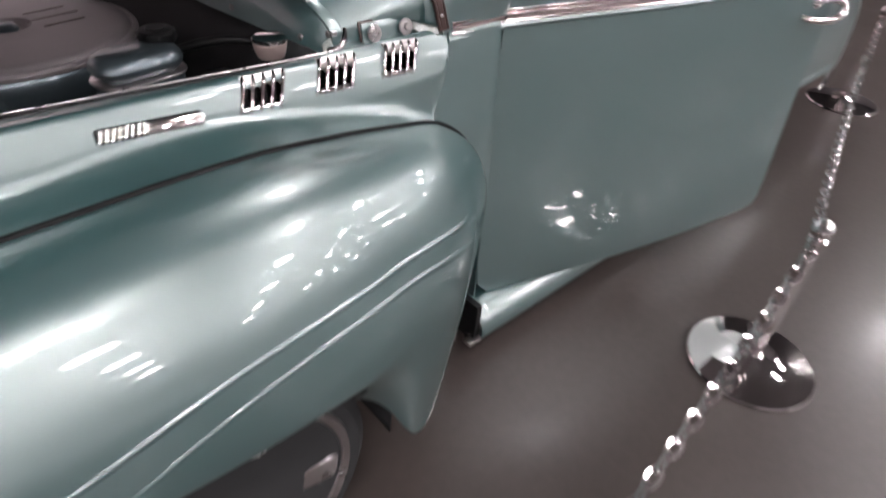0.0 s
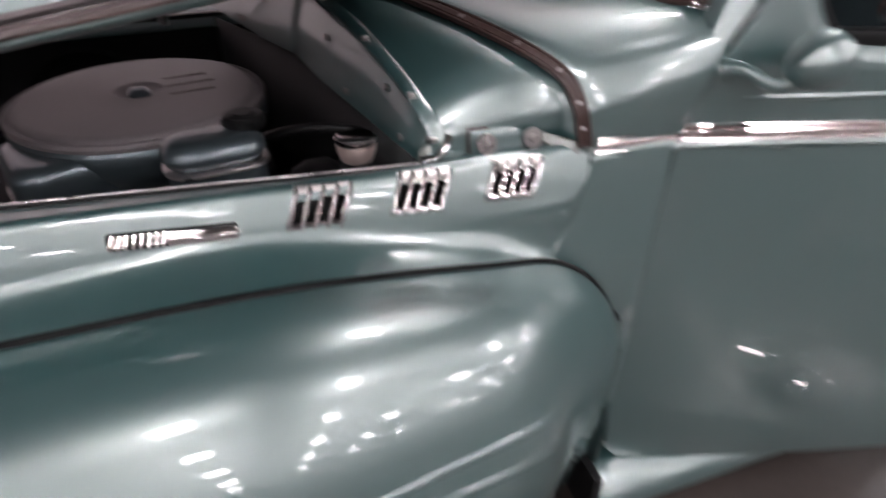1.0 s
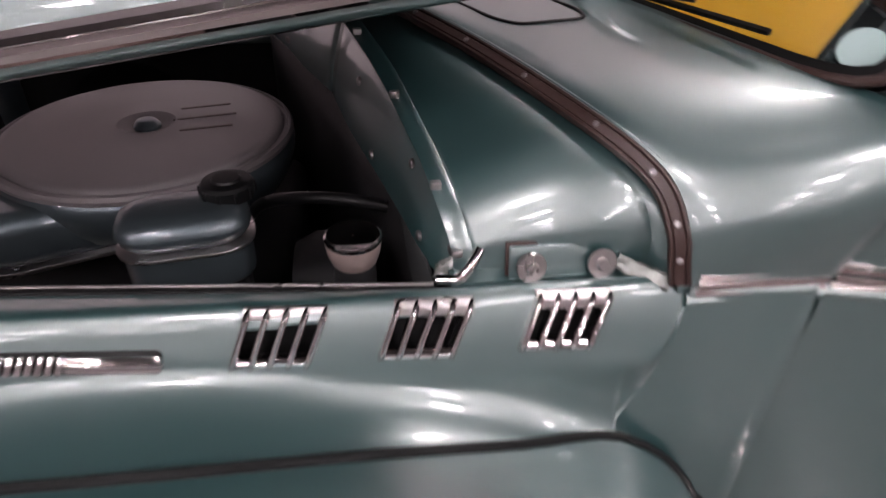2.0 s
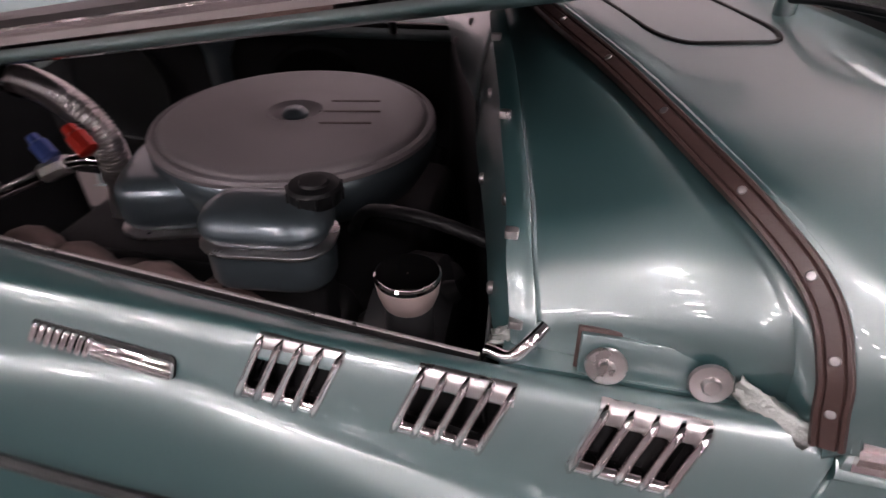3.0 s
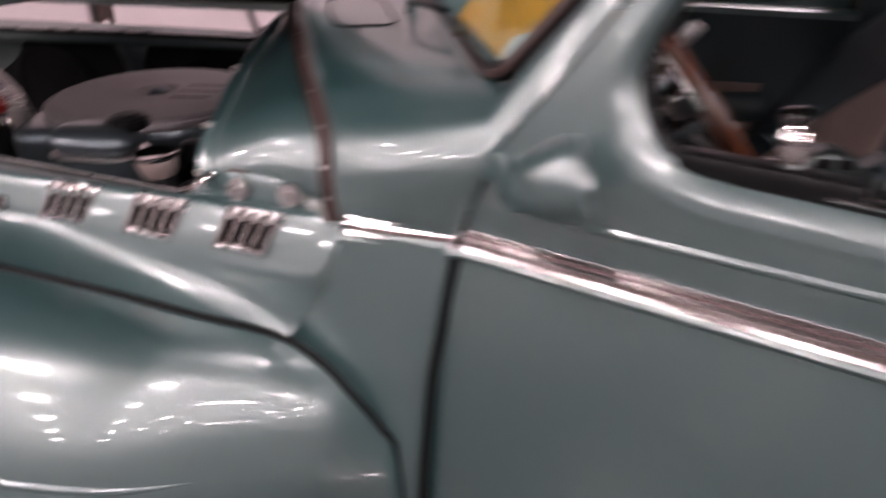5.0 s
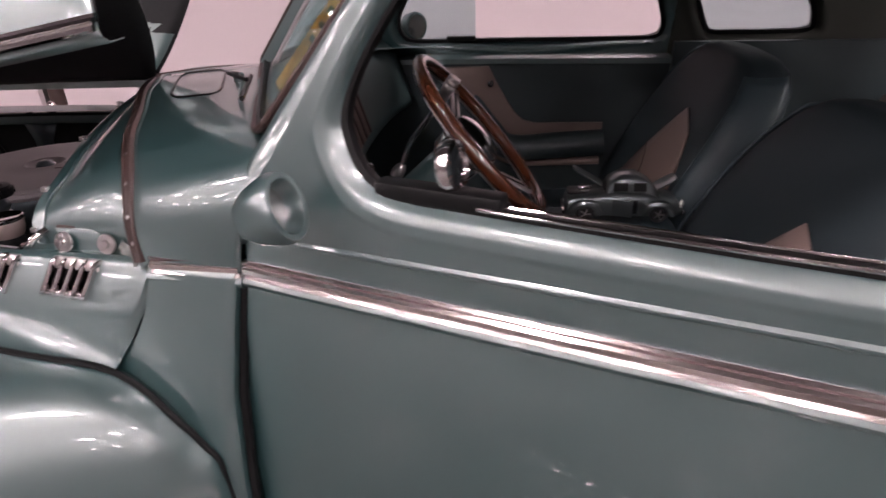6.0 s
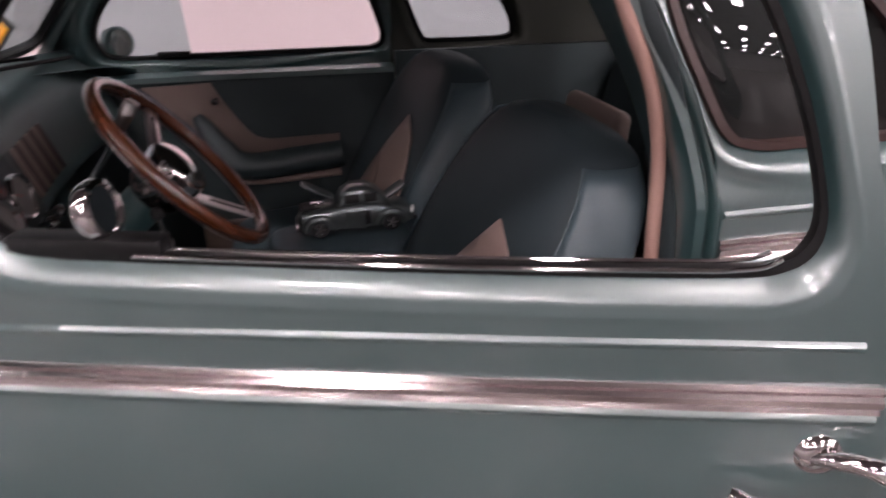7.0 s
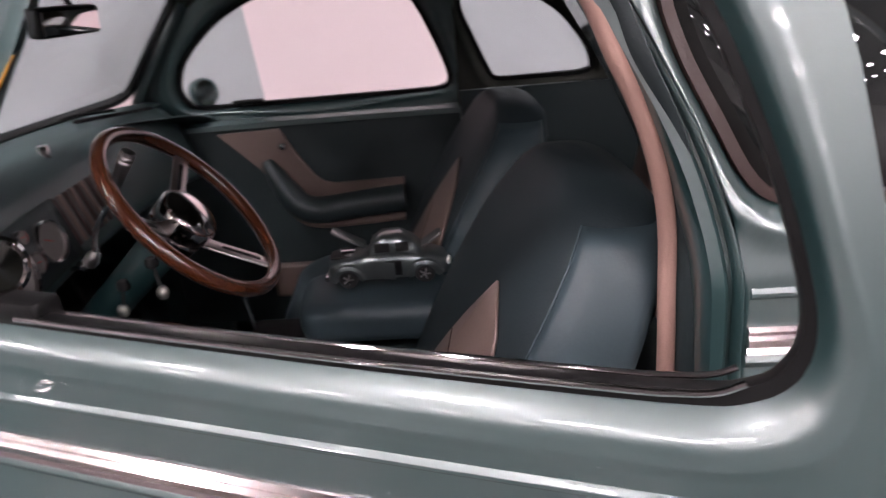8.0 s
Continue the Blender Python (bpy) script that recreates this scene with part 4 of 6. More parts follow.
R_DOOR_WIN = [(0.30, 1.090), (0.20, 1.090), (0.160, 1.105), (0.148, 1.150), (0.180, 1.215), (0.245, 1.275), (0.33, 1.330), (0.45, 1.372), (0.60, 1.388), (0.72, 1.378), (0.79, 1.345), (0.835, 1.270), (0.880, 1.160), (0.888, 1.115), (0.868, 1.094), (0.80, 1.090), (0.5, 1.090)]
R_QUARTER = [(1.06, 1.104), (1.018, 1.106), (0.995, 1.125), (0.955, 1.215), (0.925, 1.285), (0.930, 1.330), (0.98, 1.345), (1.06, 1.330), (1.16, 1.275), (1.235, 1.190), (1.262, 1.130), (1.250, 1.108), (1.18, 1.104)]


def right_y(x, z):
    return 1.10 - max(0, z - 1.08) * 0.28 + 0.02 * math.sin(math.pi * min(1, max(0, x / 1.6)))


def right_side():
    # seen from inside: the ring formula is mirrored by giving it a negated depth
    for inner, outer, c, nm in ((R_DOOR_WIN, [(0.02, 1.040), (0.03, 1.12), (0.10, 1.25), (0.20, 1.36), (0.34, 1.44), (0.50, 1.475), (0.907, 1.475), (0.907, 1.040)], (0.52, 1.22), "right_door_frame"), (R_QUARTER, [(0.907, 1.040), (0.907, 1.475), (1.25, 1.475), (1.55, 1.40), (1.80, 1.25), (1.92, 1.040)], (1.08, 1.21), "right_quarter_frame")):
        rows = side_ring(inner, outer, c, lambda x, z: 0.0, 0.006)
        rows = [[Vector((p.x, right_y(p.x, p.z) + p.y, p.z)) for p in r] for r in rows]
        part("window_surround", grid(rows), PAINT if nm == "right_door_frame" else HEADLINER, car, "sea-green painted window surround" if nm == "right_door_frame" else "olive-grey trimmed quarter window surround", 0.02)
        loop = closed_spline(inner)
        loop = loop + [loop[0]]
        mid = Vector(c)
        path = [Vector((a, right_y(a, b) + 0.020, b)) for a, b in loop]
        ups = [Vector((mid.x - a, 0, mid.y - b)) for a, b in loop]
        part("window_seal", sweep(path, [(-0.008, -0.006), (0.008, -0.006), (0.008, 0.005), (-0.008, 0.005)], ups), RUBBER, car, "black window rubber")


right_side()


def far_panes():
    """Grey-tinted panes: the vent window of the far door and the quarter window."""
    vent = [(min(a, 0.372), b) for a, b in closed_spline(R_DOOR_WIN) if a < 0.45]
    for poly, nm in ((vent, "vent_pane"), (closed_spline(R_QUARTER), "quarter_pane")):
        g = part(nm, Shape().add([(a, right_y(a, b) + 0.022, b) for a, b in poly], [tuple(range(len(poly)))]), GLASS, car, "grey-tinted window pane", 0.004, angle=80)
        g.visible_shadow = False


far_panes()
part("right_sill", sweep([(0.0, 1.082, 1.045), (0.45, 1.082, 1.047), (0.905, 1.084, 1.045)], [(-0.03, -0.010), (0.022, -0.010), (0.022, 0.004), (0.010, 0.010), (-0.02, 0.010)], (0, 0, 1)), PAINT, car, "sea-green door top")
part("right_body", grid([[(-0.05, 1.17, 1.05), (0.9, 1.20, 1.05), (1.7, 1.16, 1.05)], [(-0.05, 1.20, 0.7), (0.9, 1.23, 0.7), (1.7, 1.2, 0.7)], [(-0.05, 1.15, 0.25), (0.9, 1.2, 0.25), (1.7, 1.2, 0.25)]]), PAINT, car, "sea-green far body side", 0.004)


def right_trim():
    panel = part("door_panel", slab(0.02, 0.905, 1.070, 1.085, 0.45, 1.036), VINYL, car, "dark teal door panel with a tan swoop", smooth=False)
    swoop = [(0.235, 1.025), (0.41, 1.030), (0.432, 0.985), (0.462, 0.935), (0.488, 0.896), (0.512, 0.876), (0.545, 0.868), (0.738, 0.872), (0.730, 0.752), (0.545, 0.744), (0.490, 0.744), (0.450, 0.756), (0.415, 0.795), (0.380, 0.865), (0.335, 0.925)]
    sh = Shape()
    n = len(swoop)
    v = [(x, y, z) for y in (1.062, 1.071) for x, z in swoop]
    sh.add(v, [tuple(range(n)), tuple(range(n, 2 * n))[::-1]] + [(k, (k + 1) % n, n + (k + 1) % n, n + k) for k in range(n)])
    part("tan_swoop", sh, TAN, panel, "dusky tan leather swoop", smooth=False)
    pad = spline([(0.362, 1.050, 0.948), (0.385, 1.040, 0.905), (0.412, 1.032, 0.858), (0.446, 1.028, 0.818), (0.50, 1.026, 0.806), (0.60, 1.026, 0.815), (0.735, 1.028, 0.826)], 40)
    part("armrest", tube(pad, [0.012 + 0.025 * min(1.0, k / 14) ** 0.7 for k in range(40)], 16), VINYL, panel, "padded dark teal armrest swept up at the front")
    lip = spline([(0.395, 1.052, 0.830), (0.425, 1.046, 0.785), (0.47, 1.042, 0.762), (0.55, 1.040, 0.760), (0.73, 1.042, 0.768)], 30)
    part("tan_edge", tube(lip, 0.012, 10), TAN, panel, "dusky tan leather edge under the armrest")
    part("tan_edge", block(0.16, 0.03, 0.10, 0.012, 0.008, pose(0.40, 1.050, 0.54)), TAN, panel, "dusky tan leather edge")
    part("lock_knob", lathe([(0.007, 0), (0.009, 0.004), (0.006, 0.010), (0.009, 0.020), (0.001, 0.024)], 16, pose(0.415, 1.062, 0.985, 90, 0, 0)), CHROME, panel)
    part("quarter_panel", slab(0.909, 1.65, 1.062, 1.080, 0.45, 1.09), VINYL, car, "dark teal rear side trim", smooth=False)
    c = Vector((0.185, 1.18, 1.125))
    mir = part("right_mirror", lathe([(0.004, -0.05), (0.02, -0.046), (0.036, -0.03), (0.042, 0.0), (0.040, 0.007), (0.001, 0.006)], 32, Matrix.Translation(c) @ axis_to((0.8, -0.6, 0))), PAINT, car, "round sea-green door mirror")
    part("mirror_glass", lathe([(0.035, 0.0062), (0.034, 0.0078), (0.001, 0.0080)], 32, Matrix.Translation(c) @ axis_to((0.8, -0.6, 0))), CHROME, mir, "mirror glass")
    part("latch", block(0.085, 0.02, 0.012, 0.004, 0.002, pose(0.33, 1.105, 1.094)), RUBBER, car, "black vent window latch")


right_trim()


def roof_z(x, y):
    v = (y - YC) / 0.56
    base = lerp_table(x, [(0.0, 1.20), (0.12, 1.33), (0.25, 1.44), (0.45, 1.53), (0.75, 1.575), (1.1, 1.55), (1.5, 1.43), (1.8, 1.25), (2.05, 1.05)])
    return base - 0.10 * abs(v) ** 2.4


def roof(lift):
    rows = []
    for k in range(30):
        x = 0.24 + 1.75 * k / 29
        rows.append([(x, YC + (0.53 - 0.06 * max(0, (x - 1.2))) * (j / 12 - 1), roof_z(x, YC + 0.53 * (j / 12 - 1)) + lift) for j in range(25)])
    return grid(rows, lambda c: 1.46 < c.x < 1.84 and abs(c.y - YC) < 0.33)


part("roof", roof(0.012), PAINT, car, "rounded sea-green roof", 0.003)
part("headliner", roof(-0.012), HEADLINER, car, "olive-grey cloth headliner", 0.003)
rear_glass = part("rear_window", grid([[(x, YC + 0.34 * (j / 5 - 1), roof_z(x, YC + 0.34 * (j / 5 - 1)) + 0.004) for j in range(11)] for x in (1.44, 1.54, 1.64, 1.74, 1.86)]), GLASS, car, "curved rear window glass", 0.004)
rear_glass.visible_shadow = False
# rear bulkhead, deck and tail
part("rear_deck", grid([[(1.62, y, 1.05) for y in (-0.04, 0.3, 0.8, 1.15)], [(2.1, y, 0.98) for y in (0.0, 0.3, 0.8, 1.1)], [(2.75, y, 0.80) for y in (0.06, 0.3, 0.8, 1.05)], [(3.05, y, 0.45) for y in (0.1, 0.3, 0.8, 1.0)]]), PAINT, car, "sloping sea-green tail", 0.004)


# ---- near side behind the door ----
L_QUARTER = [(a - 0.026, b + 0.012) for a, b in [(1.22, 1.135), (1.150, 1.137), (1.112, 1.155), (1.080, 1.215), (1.050, 1.280), (1.040, 1.335), (1.075, 1.375), (1.16, 1.385), (1.27, 1.340), (1.37, 1.245), (1.405, 1.165), (1.385, 1.138)]]


def left_y(x, z):
    return -0.034 - 0.03 * math.sin(math.pi * min(1, max(0, (1.0 - z) / 0.8))) + max(0, z - 1.08) * 0.27 + 0.05 * max(0, x - 1.5)


rows = side_ring(L_QUARTER, [(1.074, 0.80), (1.072, 1.06), (1.060, 1.14), (1.030, 1.230), (0.972, 1.345), (0.93, 1.42), (0.86, 1.48), (1.3, 1.50), (1.6, 1.40), (1.9, 1.15), (2.0, 0.80)], (1.22, 1.25), left_y, 0.006)
part("rear_quarter", grid(rows), PAINT, car, "sea-green rear quarter with a small window", 0.003)
part("rear_quarter_low", grid([[(x, left_y(x, z), z) for x in (1.074, 1.2, 1.4, 1.7, 2.0)] for z in (0.80, 0.6, 0.4, 0.25)]), PAINT, car, "sea-green lower body side", 0.003)
back = [1.076 + 0.85 * k / 30 for k in range(31)]
belt_strip([(x, left_y(x, 1.022) - 0.001, 1.022) for x in back], car)
part("crease", sweep([(x, left_y(x, 1.071), 1.071) for x in back], RIDGE, (0, -1, 0)), PAINT, car, "pressed crease above the belt strip")
part("belt_roll", sweep([(x, left_y(x, 1.000), 1.000) for x in back], ROLL, (0, -1, 0)), PAINT, car, "rolled body edge under the belt strip")
pane = [(a, left_y(a, b) + 0.028, b) for a, b in closed_spline(L_QUARTER)]
part("quarter_glass", Shape().add(pane, [tuple(range(len(pane)))]), mat("dark_glass", (0.02, 0.022, 0.022), 0.04, 0, 1.0, 0.02), car, "dark reflective quarter window glass", 0.004, angle=80)
loop = closed_spline(L_QUARTER)
loop = loop + [loop[0]]
part("quarter_seal", sweep([(a, left_y(a, b) + 0.020, b) for a, b in loop], [(-0.008, -0.005), (0.008, -0.005), (0.008, 0.006), (-0.008, 0.006)], [Vector((1.22 - a, 0, 1.25 - b)) for a, b in loop]), BROWN, car, "brown-black quarter window rubber")

# stepped door jamb and the pink-tan windlace round the opening
JAMB = [(1.071, 0.50), (1.072, 0.90), (1.069, 1.06), (1.057, 1.140), (1.027, 1.230), (0.969, 1.345), (0.915, 1.425), (0.83, 1.485)]
LACE_RUN = [(1.022, 0.020, 0.50), (1.022, 0.020, 0.90), (1.022, 0.028, 1.04), (1.019, 0.034, 1.134), (0.996, 0.030, 1.219), (0.968, 0.036, 1.284), (0.935, 0.058, 1.360), (0.86, 0.075, 1.440), (0.70, 0.085, 1.490), (0.45, 0.07, 1.478), (0.30, 0.06, 1.42)]


def jamb():
    run = spline([(a, b, 0) for a, b in JAMB], 50)
    rows = []
    for p in run:
        y = left_y(p.x, p.y)
        rows.append([(p.x + 0.002, y, p.y), (p.x - 0.001, y + 0.004, p.y), (p.x - 0.002, y + 0.016, p.y), (p.x - 0.010, y + 0.018, p.y), (p.x - 0.012, y + 0.008, p.y), (p.x - 0.015, y + 0.005, p.y), (p.x - 0.024, y + 0.008, p.y), (p.x - 0.027, y + 0.014, p.y), (p.x - 0.028, y + 0.040, p.y), (p.x - 0.028, y + 0.10, p.y)])
    part("door_jamb", grid(rows), PAINT, car, "stepped sea-green door jamb", 0.002)
    lace = spline(LACE_RUN, 80)
    part("windlace", tube(lace, 0.0092, 12), LACE, car, "pink-tan cloth windlace round the door opening")
    part("jamb_trim", grid([[(q[0] + 0.024, q[1] - 0.028, q[2]), (q[0] + 0.010, q[1] - 0.002, q[2]), (q[0] + 0.006, q[1] + 0.02, q[2]), (q[0] + 0.06, q[1] + 0.12, q[2])] for q in lace[:50]]), VINYL, car, "dark teal pillar trim", 0.002)


jamb()
CABIN["on"] = False
part("rocker", grid([[(x, y, z) for x in (-0.05, 0.3, 0.7, 1.1, 1.5)] for y, z in ((0.06, 0.42), (0.02, 0.40), (0.012, 0.34), (0.02, 0.14))]), PAINT, car, "sea-green sill under the door", 0.003)


def running_board():
    rows = []
    for k in range(30):
        x = -0.055 + 1.6 * k / 29
        rows.append([(x, 0.03, 0.165), (x, -0.03, 0.160), (x, -0.070, 0.148), (x, -0.096, 0.125), (x, -0.106, 0.098), (x, -0.102, 0.072), (x, -0.085, 0.058), (x, 0.0, 0.055)])
    return grid(rows)


part("running_board", running_board(), PAINT, car, "sea-green running board", 0.003)
part("board_end", slab(-0.075, -0.056, -0.09, 0.03, 0.06, 0.20), RUBBER, car, smooth=False)
part("step_bracket", block(0.05, 0.03, 0.012, 0.004, 0.002, pose(-0.075, -0.085, 0.062)), ALU, car)


# ---- windscreen ----
def far_screen(shape):
    """The far half of the windscreen, carried over to the far body side."""
    s = far(shape)
    reach = [max(0.0, min(1.2, (y - YC) / (1.06 - YC))) for x, y, z in s.v]
    s.v = [(x - 0.175 * t, y, z + 0.062 * t) for (x, y, z), t in zip(s.v, reach)]
    return s


def windscreen():
    """Two flat panes that meet at a middle bar, with rubber and chrome round them."""
    foot_side, foot_mid = Vector((0.012, 0.075, 1.150)), Vector((-0.200, YC, 1.176))
    top_side, top_mid = Vector((0.235, 0.125, 1.420)), Vector((0.022, YC, 1.462))
    for mirror in (False, True):
        fl = far_screen if mirror else (lambda s: s)
        corners = [foot_side, foot_mid, top_mid, top_side]
        mids = sum(corners, Vector()) / 4
        edge = []
        for i in range(4):
            a, b, c = corners[i - 1], corners[i], corners[(i + 1) % 4]
            r = 0.16
            p, q = b + (a - b) * r * 0.5, b + (c - b) * r
            if i in (1, 2):
                p, q = b + (a - b) * 0.05, b + (c - b) * 0.05
            edge += [p * (1 - t) ** 2 + b * 2 * t * (1 - t) + q * t * t for t in (0, 0.25, 0.5, 0.75, 1)]
        loop = edge + [edge[0]]
        nrm = (foot_mid - foot_side).cross(top_side - foot_side).normalized()
        g = part("windscreen_pane", fl(Shape().add(edge, [tuple(range(len(edge)))])), GLASS, car, "clear windscreen pane", 0.004, angle=80)
        g.visible_shadow = False
        part("screen_rubber", fl(sweep(loop, [(-0.009, -0.009), (0.009, -0.009), (0.009, 0.007), (-0.009, 0.007)], [mids - p for p in loop])), RUBBER, car, "black windscreen rubber")
        part("screen_trim", fl(tube([p + (p - mids).normalized() * 0.012 - nrm * 0.008 * (1 if nrm.x > 0 else -1) for p in loop], 0.006, 8)), BROWN, car, "dark windscreen bead")
        outer = spline([(0.000, -0.008, 1.020), (0.018, -0.012, 1.070), (0.040, 0.002, 1.118), (0.074, 0.010, 1.162), (0.134, 0.026, 1.250), (0.202, 0.056, 1.355), (0.290, 0.092, 1.448)], 40)
        inner = spline([(-0.004, 0.008, 1.075), (0.010, 0.022, 1.112), (0.024, 0.046, 1.140), (0.052, 0.054, 1.182), (0.116, 0.062, 1.258), (0.188, 0.084, 1.345), (0.250, 0.122, 1.440)], 40)
        rows = []
        for k, (a, b) in enumerate(zip(outer, inner)):
            lift = 0.011 * min(1.0, k / 12)
            rows.append([a + Vector((0.004, 0.034, -0.002)), a + Vector((0.003, 0.006, -0.001))] + [a.lerp(b, j / 9) + Vector((-0.55, -0.6, 0.55)) * lift * math.sin(math.pi * j / 9) for j in range(10)] + [b + Vector((0.02, 0.012, -0.01))])
        part("screen_post", fl(grid(rows)), PAINT, car, "sea-green windscreen post", 0.003)
    part("middle_bar", sweep([foot_mid, top_mid], [(-0.013, -0.012), (0.013, -0.012), (0.013, 0.010), (-0.013, 0.010)], (-1, 0, 0.6)), PAINT, car)
    part("header", sweep(spline([(0.26, 0.075, 1.430), (0.15, 0.25, 1.462), (0.045, YC, 1.478), (0.05, 2 * YC - 0.25, 1.500), (0.085, 2 * YC - 0.075, 1.492)], 24), [(-0.05, -0.016), (0.06, -0.010), (0.06, 0.022), (-0.04, 0.016)], (0, 0, 1)), PAINT, car, "sea-green windscreen header")


windscreen()


def wipers():
    for y0, y1, x0, x1 in ((0.40, 0.16, -0.165, -0.045), (0.72, 0.96, -0.165, -0.045)):
        w = part("wiper", tube(spline([(x0 - 0.02, y0, 1.182), (x0 + 0.00, y0 + (y1 - y0) * 0.3, 1.195), (x0 + (x1 - x0) * 0.6, y0 + (y1 - y0) * 0.6, 1.196)], 10), 0.004, 8), RUBBER, car, "black windscreen wiper")
        part("blade", tube([(x0 + (x1 - x0) * 0.25, y0 + (y1 - y0) * 0.2, 1.186), (x1 - 0.01, y1, 1.184)], 0.0045, 6), RUBBER, w)
        part("pivot", lathe([(0.011, 0), (0.011, 0.014), (0.008, 0.02), (0.001, 0.021)], 16, pose(x0 - 0.02, y0, 1.165)), PAINT, w)
    # cowl vent flap with its dark gasket line
    loop = [cowl_point(0.48 + 0.21 * a, 0.895 + 0.095 * b) for a, b in ((x / 0.5, y / 0.5) for x, y in rounded(1.0, 1.0, 0.22, 6))]
    loop = [p + Vector((0, 0, 0.0025)) for p in loop]
    part("cowl_vent_gasket", tube(loop + [loop[0]], 0.0032, 8), RUBBER, car, "dark gasket line round the flush cowl vent flap")


wipers()


# ---- cabin ----
CABIN["on"] = True
part("cabin_floor", slab(-0.35, 1.7, 0.02, 1.09, 0.24, 0.28), CARPET, car, "black cabin carpet", smooth=False)
part("toe_board", grid([[(-0.36, 0.02, 0.95), (-0.36, 1.09, 0.95)], [(-0.33, 0.02, 0.55), (-0.33, 1.09, 0.55)], [(-0.05, 0.02, 0.27), (-0.05, 1.09, 0.27)]]), CARPET, car, "black toe board", 0.004)


def dashboard():
    """Painted dash: rolled top, raked face with round dials, ribbed speaker grille."""
    prof = [(-0.10, 1.140), (-0.045, 1.142), (0.005, 1.134), (0.045, 1.122), (0.075, 1.095), (0.095, 1.060), (0.118, 0.990), (0.128, 0.955), (0.118, 0.932), (0.08, 0.922), (-0.1, 0.922)]
    ys = [0.055 + 1.0 * k / 40 for k in range(41)]
    rows = []
    for y in ys:
        v = abs(y - YC) / 0.5
        foot = -0.175 + 0.187 * v + 0.030
        rows.append([Vector((max(x + 0.055 * v * v, foot + 0.03 * i if i < 3 else -9), y, z - 0.012 * v ** 4 - (0.014 if i == 0 else 0))) for i, (x, z) in enumerate(prof)])
    rows = [[p for p in spline(r, 36)] for r in rows]
    d = part("dashboard", grid(rows), DASH, car, "sea-green dashboard with round dials", 0.004)
    n = Vector((0.97, 0, 0.18)).normalized()

    def dial(y, z, r):
        v = abs(y - YC) / 0.5
        c = Vector((0.126 + 0.055 * v * v - 0.30 * (z - 1.0), y, z))
        m = Matrix.Translation(c) @ axis_to(n)
        rim = part("dial", lathe([(r * 1.14, -0.004), (r * 1.16, 0.006), (r * 1.08, 0.011), (r, 0.009), (r * 0.98, 0.004), (0.001, 0.0035)], 36, m), CHROME, d, "chrome-rimmed round dial")
        part("face", lathe([(r * 0.96, 0.0045), (r * 0.95, 0.0052), (0.001, 0.0054)], 36, m), DIAL, rim, "pale dial face")
        part("needle", block(r * 0.6, 0.0018, 0.001, 0.001, 0.0003, m @ pose(r * 0.25 * math.cos(y * 40), r * 0.25 * math.sin(y * 40), 0.006, 0, 0, math.degrees(y * 40))), RED, rim)

    plate = []
    for k in range(14):
        y = 0.115 + 0.34 * k / 13
        v = abs(y - YC) / 0.5
        plate.append([(0.121 + 0.055 * v * v - 0.30 * (z - 1.0), y, z) for z in (0.958, 1.0, 1.04, 1.066)])
    part("dial_plate", grid(plate), VINYL, d, "dark dial plate", 0.003)
    for y, z, r in ((0.378, 1.012, 0.034), (0.240, 1.008, 0.046), (0.312, 1.002, 0.017), (0.312, 1.046, 0.011), (0.160, 1.000, 0.020)):
        dial(y, z, r)
    for k in range(9):
        y = 0.47 + k * 0.022
        v = abs(y - YC) / 0.5
        part("grille_rib", block(0.008, 0.012, 0.095, 0.003, 0.002, pose(0.126 + 0.055 * v * v, y, 0.968, 0, -17, 0)), TAN if k % 2 else BROWN, d, "ribbed speaker grille bar")
    part("defrost_vent", lathe([(0.012, 0), (0.012, 0.02), (0.010, 0.024), (0.001, 0.024)], 16, pose(0.048, 0.57, 1.112)), CHROME, d, "chrome knob on the dash top")
    for y in (0.25, 0.30):
        part("knob", lathe([(0.004, 0), (0.004, 0.02), (0.010, 0.024), (0.012, 0.034), (0.006, 0.042), (0.001, 0.043)], 16, Matrix.Translation((0.125, y + 0.16, 0.945)) @ axis_to(n)), CHROME, d)


dashboard()


